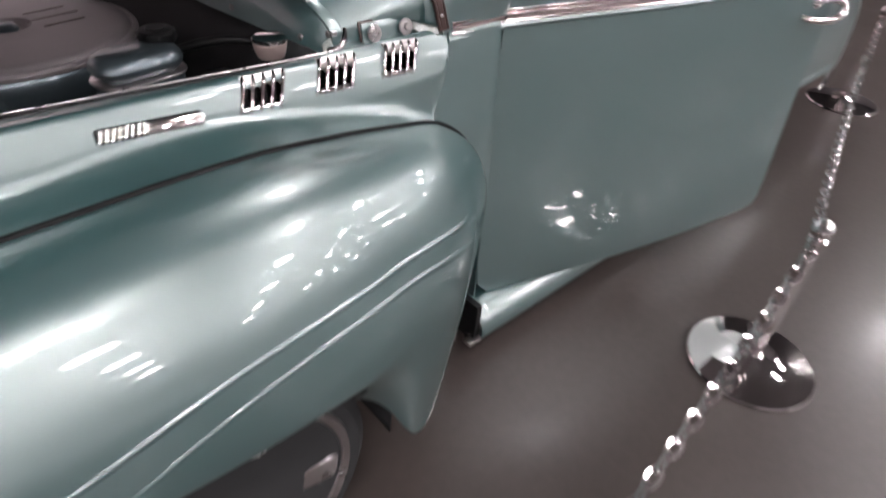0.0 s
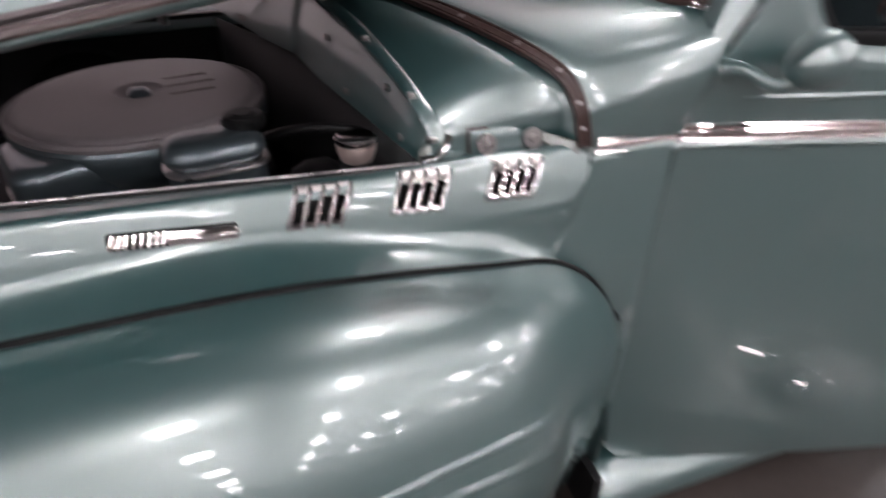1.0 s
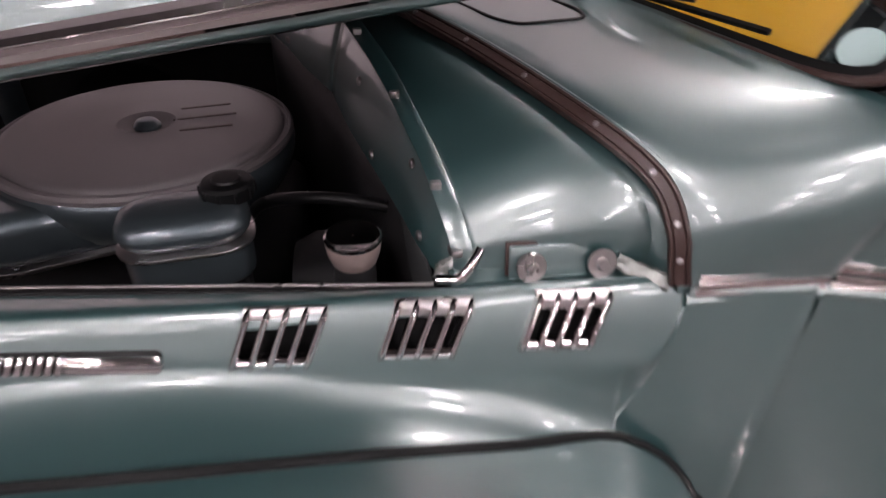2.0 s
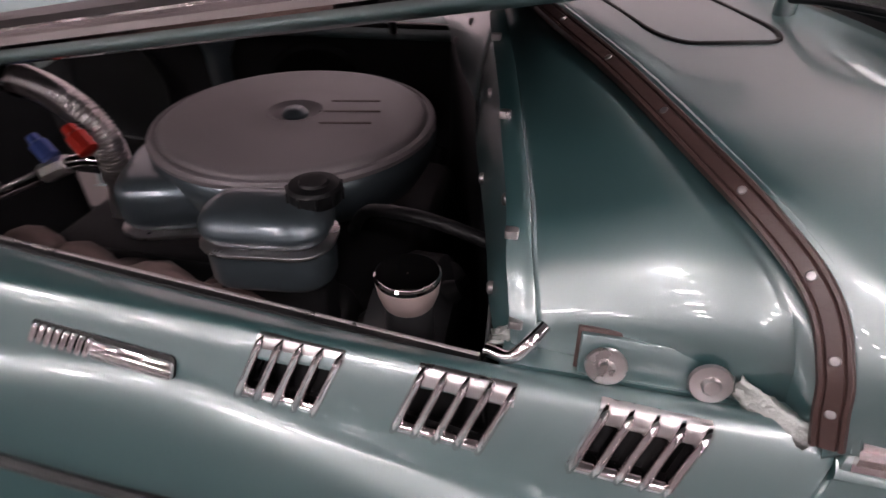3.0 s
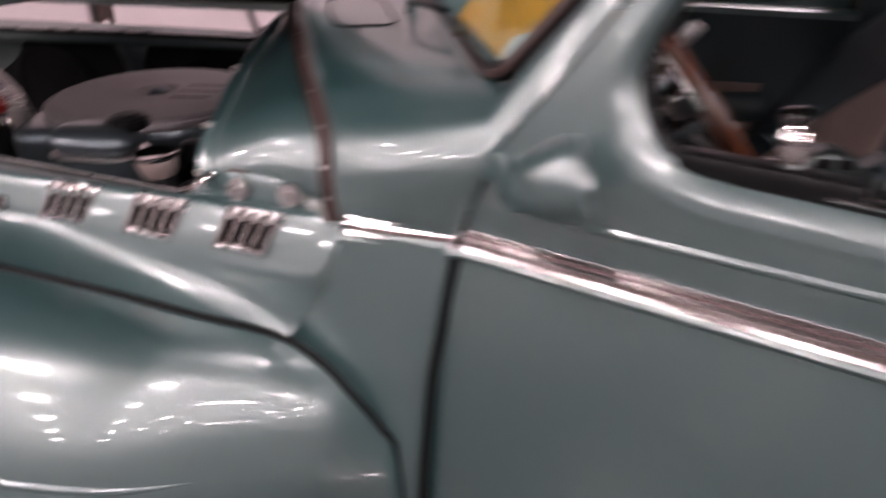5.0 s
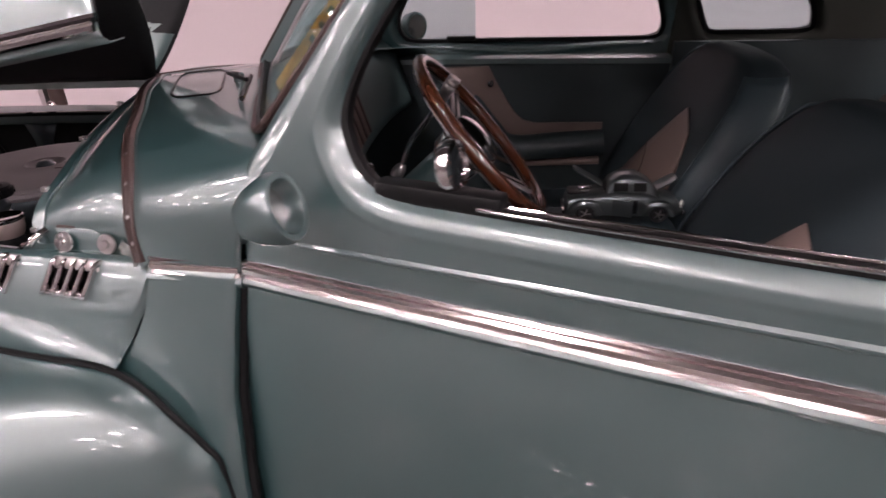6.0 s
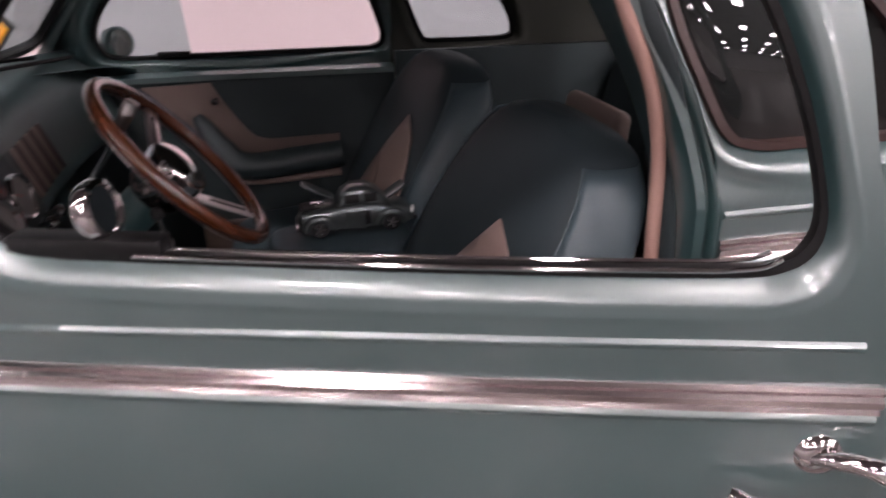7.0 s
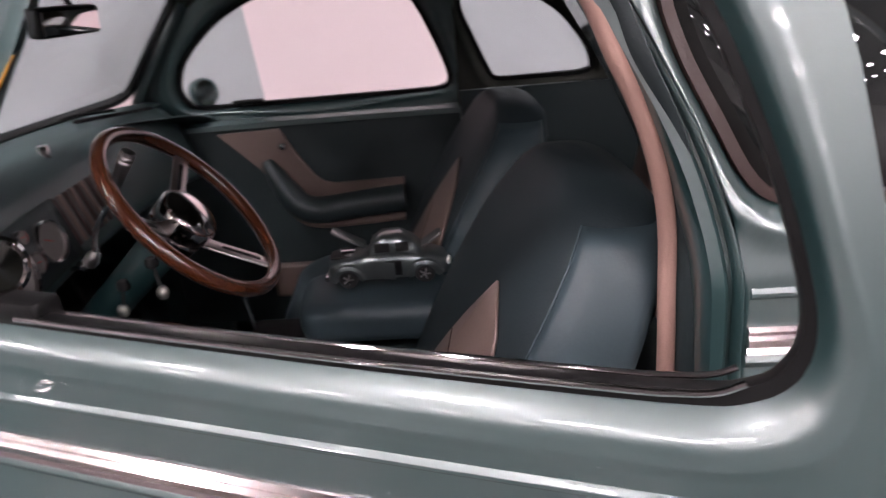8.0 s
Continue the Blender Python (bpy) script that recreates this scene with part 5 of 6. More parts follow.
def steering():
    c = Vector((0.393, 0.387, 1.050))
    down = Vector((0.649, 0.038, -0.759)).normalized()
    n = Vector((0.758, 0.045, 0.650))
    n = (n - down * n.dot(down)).normalized()
    m = Matrix.Identity(4)
    side = n.cross(down)
    for r in range(3):
        m[r][0], m[r][1], m[r][2] = down[r], side[r], n[r]
    m.translation = c
    R = 0.170
    ring = [m @ Vector((R * math.cos(a), R * math.sin(a), 0)) for a in (2 * math.pi * k / 72 for k in range(73))]
    w = part("steering_wheel", tube(ring, 0.0125, 14), WOOD, car, "three-spoke steering wheel with a varnished wooden rim")
    edge = [m @ Vector(((R) * math.cos(a), (R) * math.sin(a), -0.0125)) for a in (2 * math.pi * k / 72 for k in range(73))]
    part("rim_band", tube(edge, 0.003, 6), ALU, w)
    part("hub", lathe([(0.036, -0.090), (0.048, -0.074), (0.050, -0.050), (0.047, -0.047), (0.051, -0.043), (0.054, -0.020), (0.053, -0.010), (0.049, -0.004), (0.043, 0.000), (0.034, 0.005), (0.022, 0.009), (0.010, 0.011), (0.001, 0.0115)], 40, m), CHROME, w, "polished horn button")
    for ang in (12, 116, 250):
        q = m @ pose(0, 0, 0, 0, 0, ang) @ pose(0.104, 0, -0.026, 0, -19, 0)
        sp = part("spoke", block(0.136, 0.032, 0.005, 0.010, 0.002, q, None, 0.9), ALU, w, "slotted polished spoke")
        part("slot", block(0.070, 0.009, 0.0015, 0.004, 0.0005, q @ pose(0.010, 0, 0.0042)), BLACK, sp)
    col = [c - n * 0.03, c - n * 0.18, c - n * 0.45]
    s = part("steering_column", tube([col[0], c - n * 0.10, col[1], col[2]], [0.032, 0.036, 0.034, 0.030], 20), PAINT, car, "sea-green steering column with chrome levers")
    run = spline([(0.252, 0.300, 1.021), (0.266, 0.300, 1.058), (0.298, 0.300, 1.098), (0.312, 0.300, 1.118)], 16)
    part("shift_lever", tube(run, 0.0046, 10), CHROME, s, "tall polished column lever")
    way = Vector((0.58, 0.0, 0.82)).normalized()
    grip = lathe([(0.005, 0.0), (0.0075, 0.004), (0.0105, 0.045), (0.0115, 0.047), (0.0115, 0.051), (0.0100, 0.053), (0.0115, 0.055), (0.0115, 0.059), (0.0100, 0.061), (0.0112, 0.063), (0.0105, 0.068), (0.001, 0.069)], 18, Matrix.Translation(run[-1]) @ axis_to(way))
    part("lever_grip", grip, ALU, s, "banded cylindrical lever grip")
    part("lever_boss", lathe([(0.010, -0.014), (0.012, -0.006), (0.010, 0.006), (0.005, 0.014)], 16, Matrix.Translation(run[0] - way * 0.012) @ axis_to(way)), ALU, s, "cast lever boss")
    for top, low in (((0.354, 0.27, 1.010), (0.359, 0.27, 0.960)), ((0.299, 0.27, 0.975), (0.287, 0.27, 0.933))):
        part("socket", lathe([(0.010, -0.006), (0.011, 0.0), (0.008, 0.008), (0.002, 0.010)], 14, Matrix.Translation(top)), BLACK, s)
        part("turn_lever", tube([top, Vector(top).lerp(Vector(low), 0.75)], 0.0030, 8), ALU, s)
        part("lever_knob", lathe([(0.003, 0.010), (0.006, 0.009), (0.0095, 0.004), (0.0105, -0.002), (0.008, -0.009), (0.001, -0.0115)], 16, Matrix.Translation(low)), ALU, s)


steering()


def seat(y, label, tall=0.57):
    """High-backed bucket seat: cushion, shaped back with bolsters and a tan insert."""
    back_rows = []
    for k in range(22):
        t = k / 21
        z = 0.56 + tall * (1 - (1 - t) ** 1.25)
        w = lerp_table(t, smooth_table([(0, 0.225), (0.25, 0.250), (0.45, 0.258), (0.65, 0.240), (0.80, 0.208), (0.91, 0.165), (0.97, 0.120), (1.0, 0.075)]))
        xf = 0.655 + 0.300 * t + 0.010 * t * t
        depth = lerp_table(t, [(0, 0.21), (0.5, 0.20), (0.8, 0.165), (0.92, 0.125), (0.97, 0.09), (1.0, 0.045)])
        row = []
        for j in range(40):
            a = 2 * math.pi * j / 40
            cx, cy = math.cos(a), math.sin(a)
            ex = math.copysign(abs(cx) ** 0.62, cx)
            ey = math.copysign(abs(cy) ** 0.72, cy)
            px = xf + depth * 0.5 - ex * depth * 0.5
            if cx > 0:
                px -= 0.010 * math.exp(-((abs(ey) - 0.80) / 0.22) ** 2) * (1 - 0.6 * t)
                px += 0.004 * math.exp(-(ey / 0.45) ** 2)
            row.append((px, y + ey * w, z))
        back_rows.append(row)
    s = grid(back_rows, closed=True)
    s.add(back_rows[-1], [tuple(range(40))])
    s.add(back_rows[0], [tuple(range(40))[::-1]])
    st = part("bucket_seat", s, CHARCOAL, car, label, angle=70)
    cush = block(0.50, 0.50, 0.17, 0.10, 0.05, pose(0.66, y, 0.50, 0, -6, 0))
    part("cushion", cush, BLUE_VINYL, st, "slate-blue leather cushion")
    # bolster skins and the tan insert lie on the front of the back
    for sgn in (-1, 1):
        rows = []
        for k in range(20):
            t = 0.02 + 0.88 * k / 19
            i = t * 21
            a, b = back_rows[int(i)], back_rows[min(21, int(i) + 1)]
            f = i - int(i)
            row = []
            for k2 in range(10):
                deg = 50 + 14 * t + (72 - 14 * t) * k2 / 9
                q = (deg if sgn > 0 else 360 - deg) / 9
                j = int(q) % 40
                g = q - int(q)
                p = Vector(a[j]).lerp(Vector(a[(j + 1) % 40]), g).lerp(Vector(b[j]).lerp(Vector(b[(j + 1) % 40]), g), f)
                c = Vector((p.x + 0.06, y, p.z))
                row.append(p + (p - c).normalized() * 0.006)
            rows.append(row)
        part("bolster", grid(rows), BLUE_VINYL, st, "slate-blue leather side bolster", 0.004)
        seam = [r[0] for r in rows]
        part("stitching", tube(seam, 0.0014, 5), BLUE_VINYL, st, "stitched seam")
    ins = []
    for k in range(12):
        t = k / 11
        z = 0.60 + 0.396 * t
        near = -14 - 46 * math.sqrt(max(0.0, 1 - t ** 2.5))
        wide = -14 + 30 * max(0.0, 1 - t) ** 0.7
        i = (1 - (1 - (z - 0.56) / tall) ** 0.8) * 21
        a, b = back_rows[int(i)], back_rows[int(i) + 1]
        f = i - int(i)
        row = []
        for u in range(13):
            q = (near + (wide - near) * u / 12) / 9
            j = math.floor(q)
            g = q - j
            p = Vector(a[j % 40]).lerp(Vector(a[(j + 1) % 40]), g).lerp(Vector(b[j % 40]).lerp(Vector(b[(j + 1) % 40]), g), f)
            row.append(p + (p - Vector((p.x + 0.08, y, p.z))).normalized() * 0.004)
        ins.append(row)
    part("insert", grid(ins), TAN, st, "dusky tan leather insert", 0.004)
    seam = [ins[k][max(0, min(12, round(12 - (8 - k) * 1.7)))] for k in range(3, 9)]
    part("insert_seam", tube(spline([p + Vector((-0.0045, -0.002, 0)) for p in seam], 16), 0.0013, 5), BROWN, st, "stitched seam")
    return st


seat(0.258, "charcoal and slate-blue bucket seat with a tan insert")
seat(0.855, "charcoal and slate-blue bucket seat beside the far door", 0.555)


def console():
    c = part("console", block(0.42, 0.17, 0.42, 0.03, 0.015, pose(0.64, YC, 0.27)), VINYL, car, "dark teal centre console with a padded lid")
    part("lid", block(0.32, 0.185, 0.085, 0.045, 0.030, pose(0.665, YC + 0.01, 0.715)), BLUE_VINYL, c, "padded slate-blue armrest lid")
    part("tray", block(0.12, 0.13, 0.03, 0.02, 0.004, pose(0.44, YC, 0.675)), BLACK, c)
    part("shifter", tube([(0.40, YC, 0.68), (0.385, YC, 0.80)], 0.006, 8), CHROME, c)


console()


def rear_seat():
    s = part("rear_seat", block(0.20, 1.02, 0.52, 0.08, 0.05, pose(1.52, YC, 0.55, 0, 12, 0)), VINYL, car, "dark teal rear seat back")
    part("tan_band", block(0.04, 0.46, 0.26, 0.015, 0.01, pose(1.385, 0.36, 0.66, 0, 12, 0)), TAN, s, "dusky tan leather panel")
    part("tan_headrest", block(0.05, 0.30, 0.34, 0.022, 0.018, pose(1.245, 0.665, 0.695, 0, 8, 0), None, 0.80), TAN, s, "rounded dusky tan leather panel")
    part("cushion", block(0.42, 1.0, 0.20, 0.08, 0.05, pose(1.28, YC, 0.40)), VINYL, s)
    part("rear_bulkhead", grid([[(1.62, -0.03, 0.3), (1.62, 1.12, 0.3)], [(1.62, -0.03, 1.1), (1.62, 1.12, 1.1)], [(1.90, 0.0, 1.1), (1.90, 1.1, 1.1)]]), HEADLINER, car, "olive-grey rear bulkhead", 0.004)
    part("rear_side_trim", slab(1.14, 1.64, 0.005, 0.02, 0.35, 1.10), VINYL, car, "dark teal rear side trim", smooth=False)
    part("rear_side_upper", grid([[(1.10, 0.03, 1.10), (1.64, 0.03, 1.10)], [(1.0, 0.09, 1.42), (1.64, 0.10, 1.40)]]), HEADLINER, car, "olive-grey pillar trim", 0.004)


rear_seat()


def inner_mirror():
    m = Matrix.Translation((0.210, 0.490, 1.355)) @ pose(0, 0, 0, 0, 8, -12)
    h = part("inner_mirror", block(0.028, 0.150, 0.046, 0.008, 0.006, m @ pose(0, 0, -0.023)), RUBBER, car, "black rectangular inner mirror")
    part("mirror_glass", block(0.003, 0.136, 0.036, 0.001, 0.0005, m @ pose(0.0145, 0, -0.018)), CHROME, h, "mirror glass")
    part("stem", tube([(0.215, 0.52, 1.365), (0.19, YC - 0.01, 1.40), (0.17, YC, 1.445)], 0.006, 8), RUBBER, h)


inner_mirror()
CABIN["on"] = False


def window_card():
    """Yellow show card with a dark border leaning on the inside of the near windscreen pane."""
    foot, mid, top = Vector((0.012, 0.075, 1.150)), Vector((-0.200, YC, 1.176)), Vector((0.235, 0.125, 1.420))
    u, v = (mid - foot), (top - foot)
    n = u.cross(v).normalized()
    n = n if n.x > 0 else -n
    d, e = u.normalized(), (v - u.normalized() * v.dot(u.normalized())).normalized()
    m = Matrix.Identity(4)
    for r in range(3):
        m[r][0], m[r][1], m[r][2] = d[r], e[r], n[r]
    m.translation = foot + d * 0.210 + e * 0.125 + n * 0.032
    m = m @ pose(0, 0, 0, 0, 9, 0)
    c = tagged(part("show_card", block(0.24, 0.22, 0.004, 0.004, 0.001, m), YELLOW), "yellow show card with a dark edge leaning in the windscreen", "card")
    part("border", block(0.256, 0.236, 0.003, 0.004, 0.001, m @ pose(0, 0, 0.003)), BLACK, c)
    k = m.copy()
    k.translation = foot + d * 0.036 + e * 0.040 + n * 0.008
    tagged(part("window_sticker", lathe([(0.023, -0.0006), (0.023, 0.0006), (0.001, 0.0008)], 28, k), WHITE), "round white sticker inside the windscreen", "sticker")
    for k in range(3):
        part("print_bar", block(0.10, 0.012, 0.001, 0.002, 0.0002, m @ pose(0.04, 0.06 - 0.03 * k, -0.0007)), BLACK, c)


window_card()


# ---- model car on the armrest ----
def model_car():
    toy = thing("model_car", "small grey-green model of the coupe with hood, door and boot open", "toy car", (0.566, 0.580, 0.846))
    toy.rotation_euler = (0, 0, radians(4))
    prof_x = [-0.118, -0.112, -0.09, -0.05, -0.035, -0.005, 0.03, 0.055, 0.085, 0.115, 0.128]
    rows = []
    for x, top, w in zip(prof_x, [0.034, 0.050, 0.056, 0.060, 0.064, 0.065, 0.065, 0.063, 0.057, 0.046, 0.026], [0.026, 0.034, 0.038, 0.040, 0.042, 0.042, 0.042, 0.042, 0.040, 0.036, 0.028]):
        rows.append(spline([(x, -w, 0.014), (x, -w * 1.05, 0.028), (x, -w * 0.9, top * 0.9), (x, -w * 0.5, top), (x, 0, top * 1.02), (x, w * 0.5, top), (x, w * 0.9, top * 0.9), (x, w * 1.05, 0.028), (x, w, 0.014)], 24))
    part("body", grid(rows), TOY, toy, "", 0.001)
    cab = []
    for x, top, w in ((-0.038, 0.062, 0.032), (-0.024, 0.086, 0.030), (-0.004, 0.098, 0.029), (0.030, 0.098, 0.029), (0.055, 0.084, 0.030), (0.078, 0.060, 0.032)):
        cab.append(spline([(x, -w * 1.2, 0.052), (x, -w, top * 0.92), (x, -w * 0.5, top), (x, w * 0.5, top), (x, w, top * 0.92), (x, w * 1.2, 0.052)], 16))
    part("cabin", grid(cab), TOY, toy, "", 0.001)
    for wx, ww in ((-0.004, 0.030), (0.036, 0.026)):
        part("side_window", block(ww, 0.002, 0.018, 0.004, 0.0004, pose(wx, -0.0365, 0.067, -12, 0, 0)), BLACK, toy)
    part("windscreen", block(0.002, 0.046, 0.020, 0.003, 0.0004, pose(-0.037, 0, 0.064, 0, 40, 0)), BLACK, toy)
    part("hood_lid", block(0.075, 0.046, 0.003, 0.012, 0.001, pose(-0.072, 0, 0.090, 0, 30, 0)), TOY, toy, "raised hood")
    part("boot_lid", block(0.055, 0.046, 0.004, 0.012, 0.001, pose(0.092, 0, 0.074, 0, -32, 0)), TOY, toy, "raised boot lid")
    part("engine_bay", block(0.070, 0.048, 0.004, 0.008, 0.001, pose(-0.078, 0, 0.0545)), BLACK, toy)
    part("engine", block(0.030, 0.022, 0.010, 0.004, 0.002, pose(-0.075, 0, 0.057)), CHROME, toy)
    part("open_door", block(0.042, 0.002, 0.036, 0.004, 0.0005, pose(0.0, -0.052, 0.016, 0, 0, -20)), TOY, toy, "open door")
    part("door_gap", block(0.032, 0.002, 0.030, 0.004, 0.0005, pose(0.016, -0.0445, 0.020)), BLACK, toy)
    part("bumper", block(0.006, 0.074, 0.010, 0.003, 0.001, pose(-0.121, 0, 0.014)), CHROME, toy)
    part("bumper", block(0.006, 0.074, 0.010, 0.003, 0.001, pose(0.131, 0, 0.014)), CHROME, toy)
    part("tail_lamp", lathe([(0.009, 0), (0.009, 0.004), (0.001, 0.007)], 16, pose(0.124, -0.026, 0.036, 0, 90, -20)), WHITE, toy)
    for x in (-0.076, 0.077):
        for y in (-0.041, 0.041):
            wheel = part("wheel", lathe([(0.010, -0.008), (0.018, -0.008), (0.0195, -0.004), (0.0195, 0.004), (0.018, 0.008), (0.010, 0.008)], 24, pose(x, y, 0.0195, 90, 0, 0)), TYRE, toy)
            part("rim", lathe([(0.0125, -0.0085), (0.0125, 0.0085), (0.0115, 0.0085), (0.0105, 0.006), (0.001, 0.006)], 20, pose(x, y, 0.0195, 90, 0, 0)), CHROME, wheel)
            for k in range(5):
                part("spoke", block(0.011, 0.0030, 0.004, 0.001, 0.0005, pose(x, y, 0.0195, 90, 0, 0) @ pose(0, 0, 0, 0, 0, 72 * k) @ pose(0.006, 0, 0.0062)), ALU, wheel)
        part("fender", tube(spline([(x - 0.032, -0.040, 0.016), (x - 0.018, -0.042, 0.036), (x, -0.042, 0.041), (x + 0.018, -0.042, 0.036), (x + 0.032, -0.040, 0.016)], 14), 0.009, 8), TOY, toy)
    return toy


model_car()

# ---- engine bay ----
part("inner_fender", slab(-1.95, -0.50, 0.030, 0.036, 0.45, 0.90), BLACK, car, "black inner fender", smooth=False)
part("bay_floor", slab(-2.0, -0.45, 0.05, 1.06, 0.30, 0.32), BLACK, car, "black undertray", smooth=False)
part("radiator", block(0.10, 0.62, 0.50, 0.02, 0.01, pose(-1.72, YC, 0.42)), BLACK, car, "black radiator and shroud")


def far_inner_fender():
    p = part("inner_fender", slab(-1.95, -0.50, 1.052, 1.058, 0.45, 0.940), BLACK, car, "black inner fender with stamped rings", smooth=False)
    for x in (-1.62, -1.02):
        part("ring", lathe([(0.16, 0), (0.165, 0.006), (0.15, 0.008), (0.14, 0.002), (0.001, 0.001)], 40, pose(x, 1.050, 0.74, 90, 0, 0)), RUBBER, p)
    part("brace", grid([[(-1.36, 1.035, 0.955), (-1.20, 1.035, 0.955)], [(-1.32, 1.03, 0.86), (-1.25, 1.03, 0.86)], [(-1.315, 1.03, 0.70), (-1.255, 1.03, 0.70)]]), ENGINE, p, "grey stamped brace", 0.004)
    part("latch", block(0.10, 0.012, 0.010, 0.003, 0.002, pose(-1.06, 1.03, 0.935)), ALU, p)


far_inner_fender()


def air_cleaner():
    c = (-0.842, 0.560, 0)
    m = pose(*c)
    base = part("air_cleaner", lathe([(0.15, 0.820), (0.196, 0.826), (0.216, 0.840), (0.230, 0.866), (0.237, 0.890), (0.238, 0.905), (0.232, 0.915), (0.10, 0.918)], 72, m), ENGINE, car, "large round air cleaner with a grey lid")
    part("lid", lathe([(0.228, 0.913), (0.236, 0.916), (0.2375, 0.923), (0.234, 0.929), (0.2285, 0.9305), (0.2265, 0.927), (0.2225, 0.927), (0.2205, 0.932), (0.216, 0.9352), (0.206, 0.9368), (0.10, 0.9385), (0.052, 0.9392), (0.046, 0.9405), (0.040, 0.937), (0.034, 0.932), (0.001, 0.930)], 96, m), LID, base, "satin grey lid with three grooves")
    part("wing_nut", lathe([(0.022, 0.929), (0.022, 0.936), (0.015, 0.944), (0.006, 0.946), (0.001, 0.946)], 24, m), ENGINE, base)
    for k, (x0, x1) in enumerate(((-0.800, -0.716), (-0.803, -0.700), (-0.784, -0.700))):
        y = (0.622, 0.575, 0.528)[k]
        part("groove", block(abs(x1 - x0), 0.0065, 0.0022, 0.003, 0.0006, pose((x0 + x1) / 2, y + 0.004, 0.9376, 0, 0.4, 14)), BROWN, base, "dark groove in the lid")
    part("duct", block(0.21, 0.20, 0.085, 0.050, 0.026, pose(-0.962, 0.425, 0.822, 0, 0, 20)), ENGINE, base, "slate-blue intake duct")
    part("duct_rim", block(0.216, 0.206, 0.008, 0.050, 0.003, pose(-0.962, 0.425, 0.818, 0, 0, 20)), ALU, base)


air_cleaner()


def reservoir():
    m = pose(-0.712, 0.213, 0.880, 0, 0, 8)
    b = part("fluid_reservoir", block(0.150, 0.090, 0.055, 0.038, 0.008, m), ENGINE, car, "slate-blue fluid reservoir with a black cap")
    part("reservoir_lid", block(0.156, 0.096, 0.048, 0.040, 0.026, m @ pose(0, 0, 0.052)), ENGINE, b)
    part("seam", block(0.161, 0.101, 0.005, 0.042, 0.002, m @ pose(0, 0, 0.051)), ALU, b, "bright pressed seam")
    cap = part("cap", lathe([(0.030, 0.0), (0.0325, 0.004), (0.0325, 0.017), (0.029, 0.021), (0.018, 0.022), (0.016, 0.025), (0.001, 0.025)], 28, m @ pose(0.055, 0.018, 0.094)), RUBBER, b, "black screw cap")
    for k in range(10):
        a = 2 * math.pi * k / 10
        part("grip", block(0.004, 0.004, 0.014, 0.001, 0.0008, m @ pose(0.055 + 0.0325 * math.cos(a), 0.018 + 0.0325 * math.sin(a), 0.097, 0, 0, math.degrees(a))), RUBBER, cap)
    part("bracket", block(0.13, 0.06, 0.16, 0.01, 0.004, m @ pose(0, 0, -0.16)), BLACK, b)


reservoir()


def filler():
    m = pose(-0.510, 0.106, 0.921)
    b = part("oil_filler", lathe([(0.024, -0.20), (0.024, 0.00), (0.024, 0.015), (0.023, 0.040)], 32, m), BLACK, car, "chromed oil filler cap")
    part("filler_cap", lathe([(0.022, 0.034), (0.025, 0.038), (0.0290, 0.050), (0.0308, 0.064), (0.0303, 0.069), (0.028, 0.070)], 36, m), CAP, b, "satin pink-tinted bowl-shaped cap")
    part("cap_top", lathe([(0.0308, 0.065), (0.0316, 0.0695), (0.0295, 0.0712), (0.027, 0.0702), (0.001, 0.0700)], 36, m), CHROME, b, "polished flat cap top")


filler()


def engine():
    b = part("engine_block", block(0.62, 0.46, 0.40, 0.04, 0.02, pose(-0.92, YC, 0.36)), BLACK, car, "black engine block")
    for y in (0.30, 0.81):
        part("valve_cover", block(0.50, 0.13, 0.085, 0.035, 0.02, pose(-0.90, y, 0.69, 30 if y < YC else -30, 0, 0)), BLACK, b)
    part("manifold", tube(spline([(-1.12, 0.22, 0.83), (-1.02, 0.19, 0.84), (-0.90, 0.18, 0.835), (-0.78, 0.175, 0.83), (-0.66, 0.18, 0.80)], 24), [0.040 + 0.010 * math.sin(k * 1.1) for k in range(24)], 14), IRON, b, "dusty cast exhaust manifold")
    for x in (-1.10, -0.95, -0.80):
        part("runner", tube(spline([(x, 0.20, 0.83), (x - 0.02, 0.25, 0.80), (x - 0.03, 0.31, 0.74)], 8), 0.026, 12), IRON, b)
    part("brake_booster", lathe([(0.03, -0.06), (0.11, -0.05), (0.125, -0.02), (0.125, 0.02), (0.10, 0.05), (0.04, 0.06)], 36, pose(-0.545, 0.255, 0.755, 0, 90, 0)), BLACK, car, "black brake booster")
    part("wiper_motor", block(0.10, 0.09, 0.06, 0.02, 0.01, pose(-0.545, 0.27, 0.80)), RUBBER, car, "black wiper motor")
    part("coil", lathe([(0.026, 0), (0.028, 0.01), (0.028, 0.10), (0.020, 0.11), (0.012, 0.13)], 20, pose(-0.600, 0.215, 0.80, 0, 62, 20)), RUBBER, car, "black ignition coil")


engine()


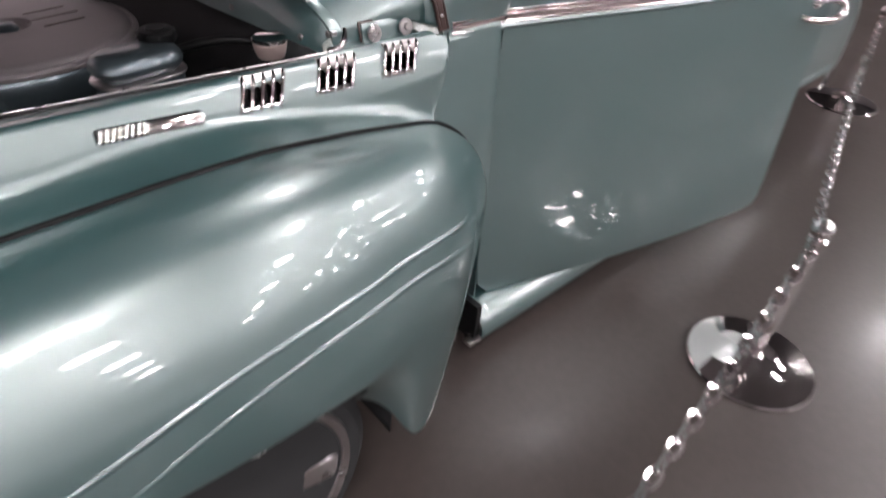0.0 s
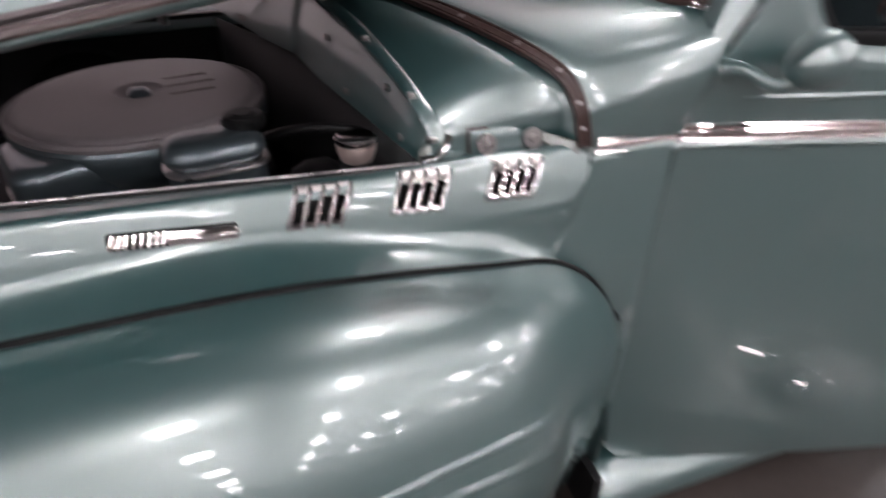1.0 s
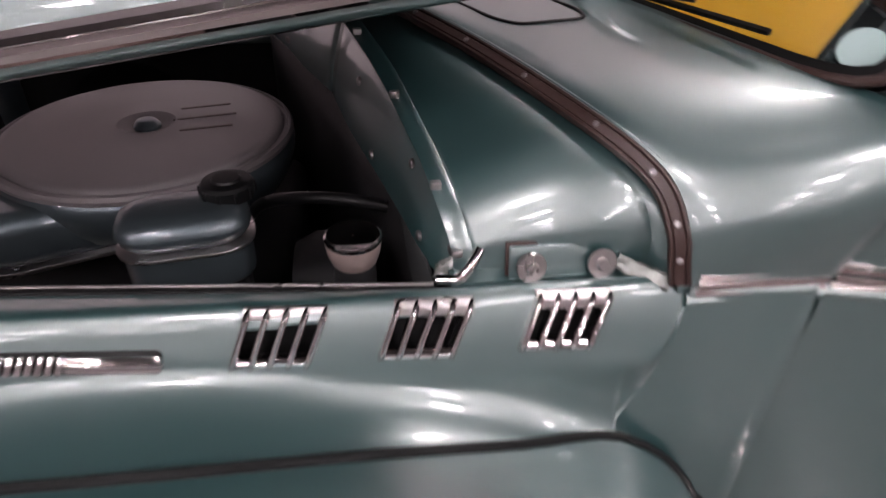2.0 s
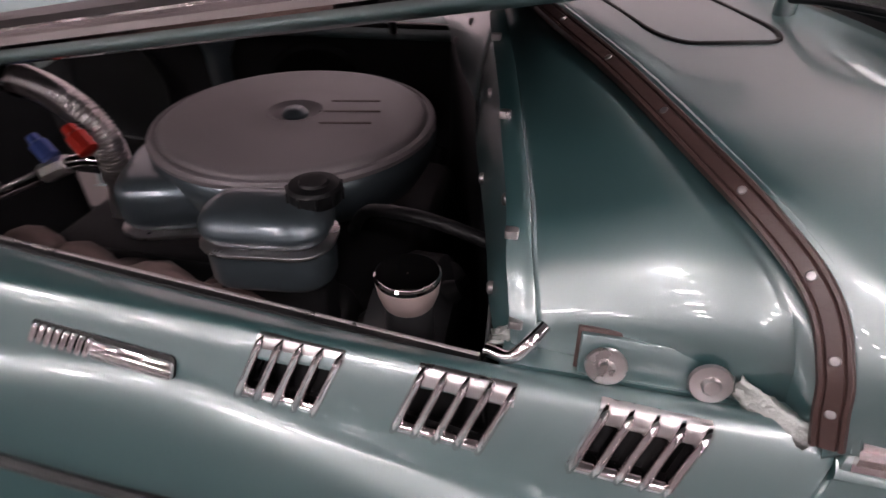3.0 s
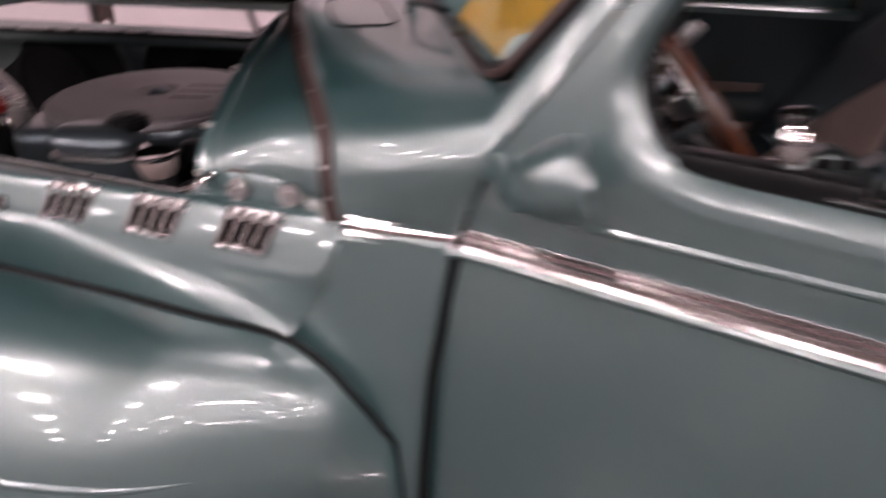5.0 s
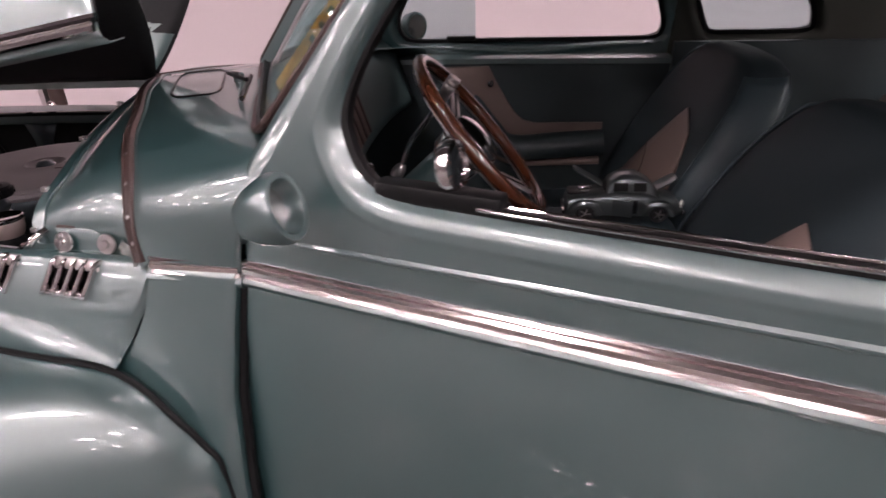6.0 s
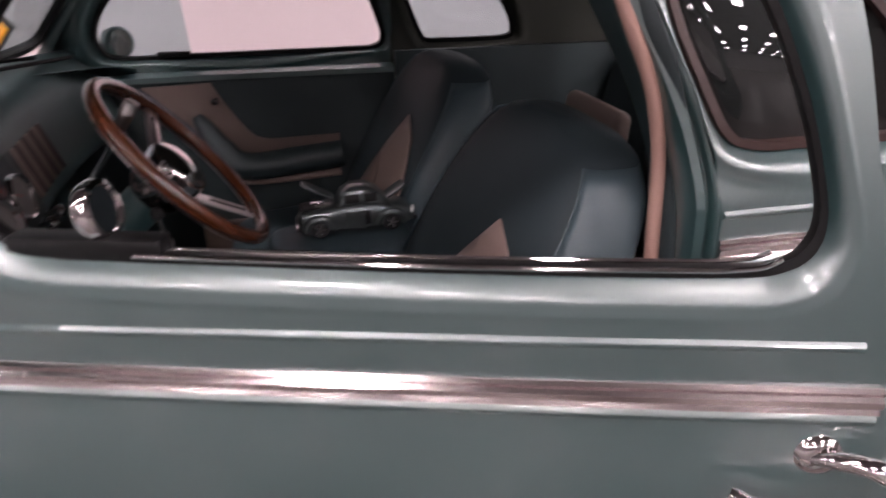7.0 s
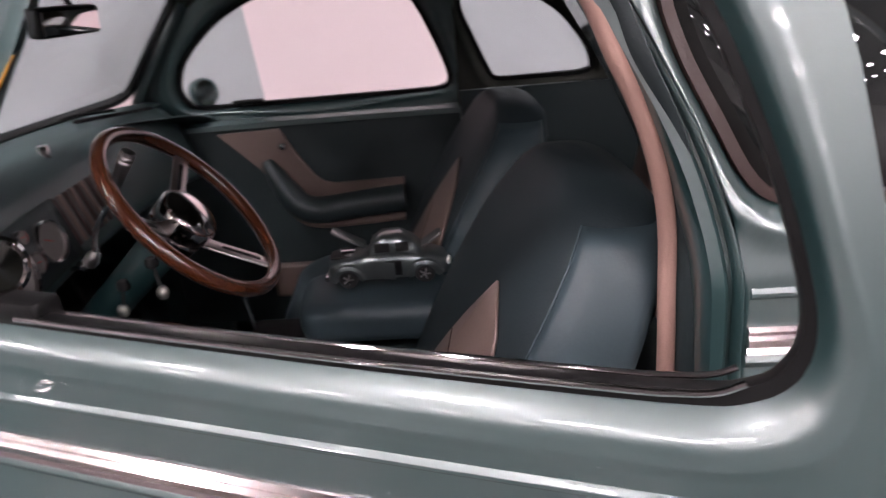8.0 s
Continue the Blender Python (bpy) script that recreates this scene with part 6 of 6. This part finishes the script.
def hoses():
    """Corrugated upper hose, braided lines and coloured fittings at the front of the bay."""
    path = spline([(-1.62, 0.50, 0.985), (-1.45, 0.48, 1.002), (-1.30, 0.46, 1.000), (-1.20, 0.45, 0.975), (-1.145, 0.45, 0.925), (-1.132, 0.45, 0.86), (-1.145, 0.45, 0.78), (-1.16, 0.46, 0.70)], 300)
    r = [(0.026 if k % 4 < 2 else 0.0225) if 95 < k < 232 else 0.021 for k in range(300)]
    h = part("radiator_hose", tube(path, r, 16), ALU, car, "corrugated steel radiator hose", angle=60)
    part("sleeve", tube(path[40:96], 0.030, 16), BLACK, h)
    part("clamp", tube([path[94], path[98]], 0.032, 16), CHROME, h)
    line = spline([(-1.62, 0.36, 0.72), (-1.42, 0.40, 0.775), (-1.30, 0.42, 0.822), (-1.22, 0.44, 0.856), (-1.16, 0.45, 0.862), (-1.13, 0.46, 0.83)], 60)
    b = part("coolant_line", tube(line, [0.013 + 0.001 * (k % 2) for k in range(60)], 10), CHROME, car, "polished coolant line", angle=60)
    part("fitting", tube(line[28:36], 0.018, 8), ALU, b)
    for p, mt, nm in (((-1.114, 0.380, 0.934), RED, "red hose fitting"), ((-1.263, 0.440, 0.877), BLUE, "blue hose fitting")):
        part("hose_fitting", lathe([(0.013, -0.02), (0.017, -0.018), (0.017, 0.012), (0.012, 0.016), (0.011, 0.03)], 8, Matrix.Translation(p) @ axis_to((-0.6, 0.2, 0.5))), mt, car, nm)
    part("cable", tube(spline([(-1.50, 0.30, 0.80), (-1.44, 0.26, 0.86), (-1.36, 0.27, 0.90), (-1.26, 0.34, 0.86)], 24), 0.006, 8), BLACK, car, "black engine cable")
    part("hood_wire", tube(spline([(-1.55, 0.35, 1.09), (-1.40, 0.40, 1.06), (-1.32, 0.50, 1.03), (-1.48, 0.55, 0.90)], 24), 0.004, 6), ALU, car, "thin steel wire")
    part("battery_clamp", tube(spline([(-1.48, 0.25, 0.76), (-1.47, 0.25, 0.82), (-1.44, 0.27, 0.80), (-1.43, 0.28, 0.75)], 12), 0.007, 8), CHROME, car, "bent chrome clamp")


hoses()


# ---- wheels ----
def wheel(x, y, turn):
    out = pose(x, y, 0.318, 90 if y < YC else -90, 0, 0)
    w = part("wheel", lathe([(0.258, -0.10), (0.285, -0.105), (0.308, -0.085), (0.318, -0.05), (0.318, 0.05), (0.308, 0.085), (0.285, 0.105), (0.260, 0.10)], 64, pose(x, y, 0.318, 90, 0, 0)), TYRE, car, "black tyre on a polished spoked rim")
    part("rim", lathe([(0.256, -0.09), (0.264, 0.10), (0.259, 0.109), (0.246, 0.106), (0.236, 0.085), (0.228, 0.03), (0.05, 0.020), (0.001, 0.020)], 64, out), ALU, w, "polished rim")
    for k in range(5):
        a = k * 72 + turn
        part("spoke", block(0.205, 0.074, 0.03, 0.02, 0.012, out @ pose(0, 0, 0, 0, 0, a) @ pose(0.137, 0, 0.068, 0, -5, 0)), ALU, w, "polished spoke")
    if x < 0:
        arc = [(x + 0.368 * math.cos(radians(a)), 0.318 + 0.368 * math.sin(radians(a))) for a in range(-8, 189, 7)]
        yo, yi = (y - 0.10, y + 0.19) if y < YC else (y + 0.10, y - 0.19)
        part("wheel_well", grid([[(px, yo, pz) for px, pz in arc], [(px, yi, pz) for px, pz in arc], [(x, yi, 0.318) for px, pz in arc]]), BLACK, car, "black wheel well", 0.003)
    part("cap", lathe([(0.045, 0.05), (0.045, 0.095), (0.035, 0.105), (0.001, 0.108)], 30, out), CHROME, w)


for wx in (-0.905, 1.98):
    wheel(wx, -0.19 if wx < 0 else 0.14, 64)
    wheel(wx, 2 * YC + (0.19 if wx < 0 else -0.14), 40)
for wy in (False, True):
    rf = []
    for k in range(30):
        x = 1.45 + 1.1 * k / 29
        a = 0.10 * math.sin(math.pi * (k + 0.5) / 30) ** 0.6
        zt = 0.45 + 0.40 * math.sin(math.pi * (k + 0.5) / 30) ** 0.6
        row = [(x, -0.02 - 0.6 * a * math.sin(radians(90 * j / 11)), 0.36 + (zt - 0.36) * math.cos(radians(90 * j / 11))) for j in range(12)]
        row.append((x, -0.02 - a * 0.57, 0.25 if abs(x - 1.98) > 0.3 else 0.40))
        rf.append(row)
    s = grid(rf)
    part("rear_fender", far(s) if wy else s, PAINT, car, "rounded sea-green rear fender", 0.004)
# nose, grille and front bumper close the car ahead
nose = []
for k in range(14):
    t = k / 13
    nose.append(spline([(-1.98 - 0.22 * math.sin(math.pi * t / 2), -0.15 + 0.12 * t, 0.80 - 0.45 * t), (-2.18 - 0.10 * math.sin(math.pi * t / 2), 0.25, 0.88 - 0.5 * t), (-2.25 - 0.10 * math.sin(math.pi * t / 2), YC, 0.92 - 0.52 * t), (-2.18 - 0.10 * math.sin(math.pi * t / 2), 2 * YC - 0.25, 0.88 - 0.5 * t), (-1.98 - 0.22 * math.sin(math.pi * t / 2), 2 * YC + 0.15 - 0.12 * t, 0.80 - 0.45 * t)], 30))
part("nose", grid(nose), PAINT, car, "sea-green front panel", 0.004)
part("bumper", tube(spline([(-2.0, -0.30, 0.40), (-2.38, 0.1, 0.40), (-2.45, YC, 0.40), (-2.38, 2 * YC - 0.1, 0.40), (-2.0, 2 * YC + 0.30, 0.40)], 40), 0.05, 16), CHROME, car, "chrome front bumper")
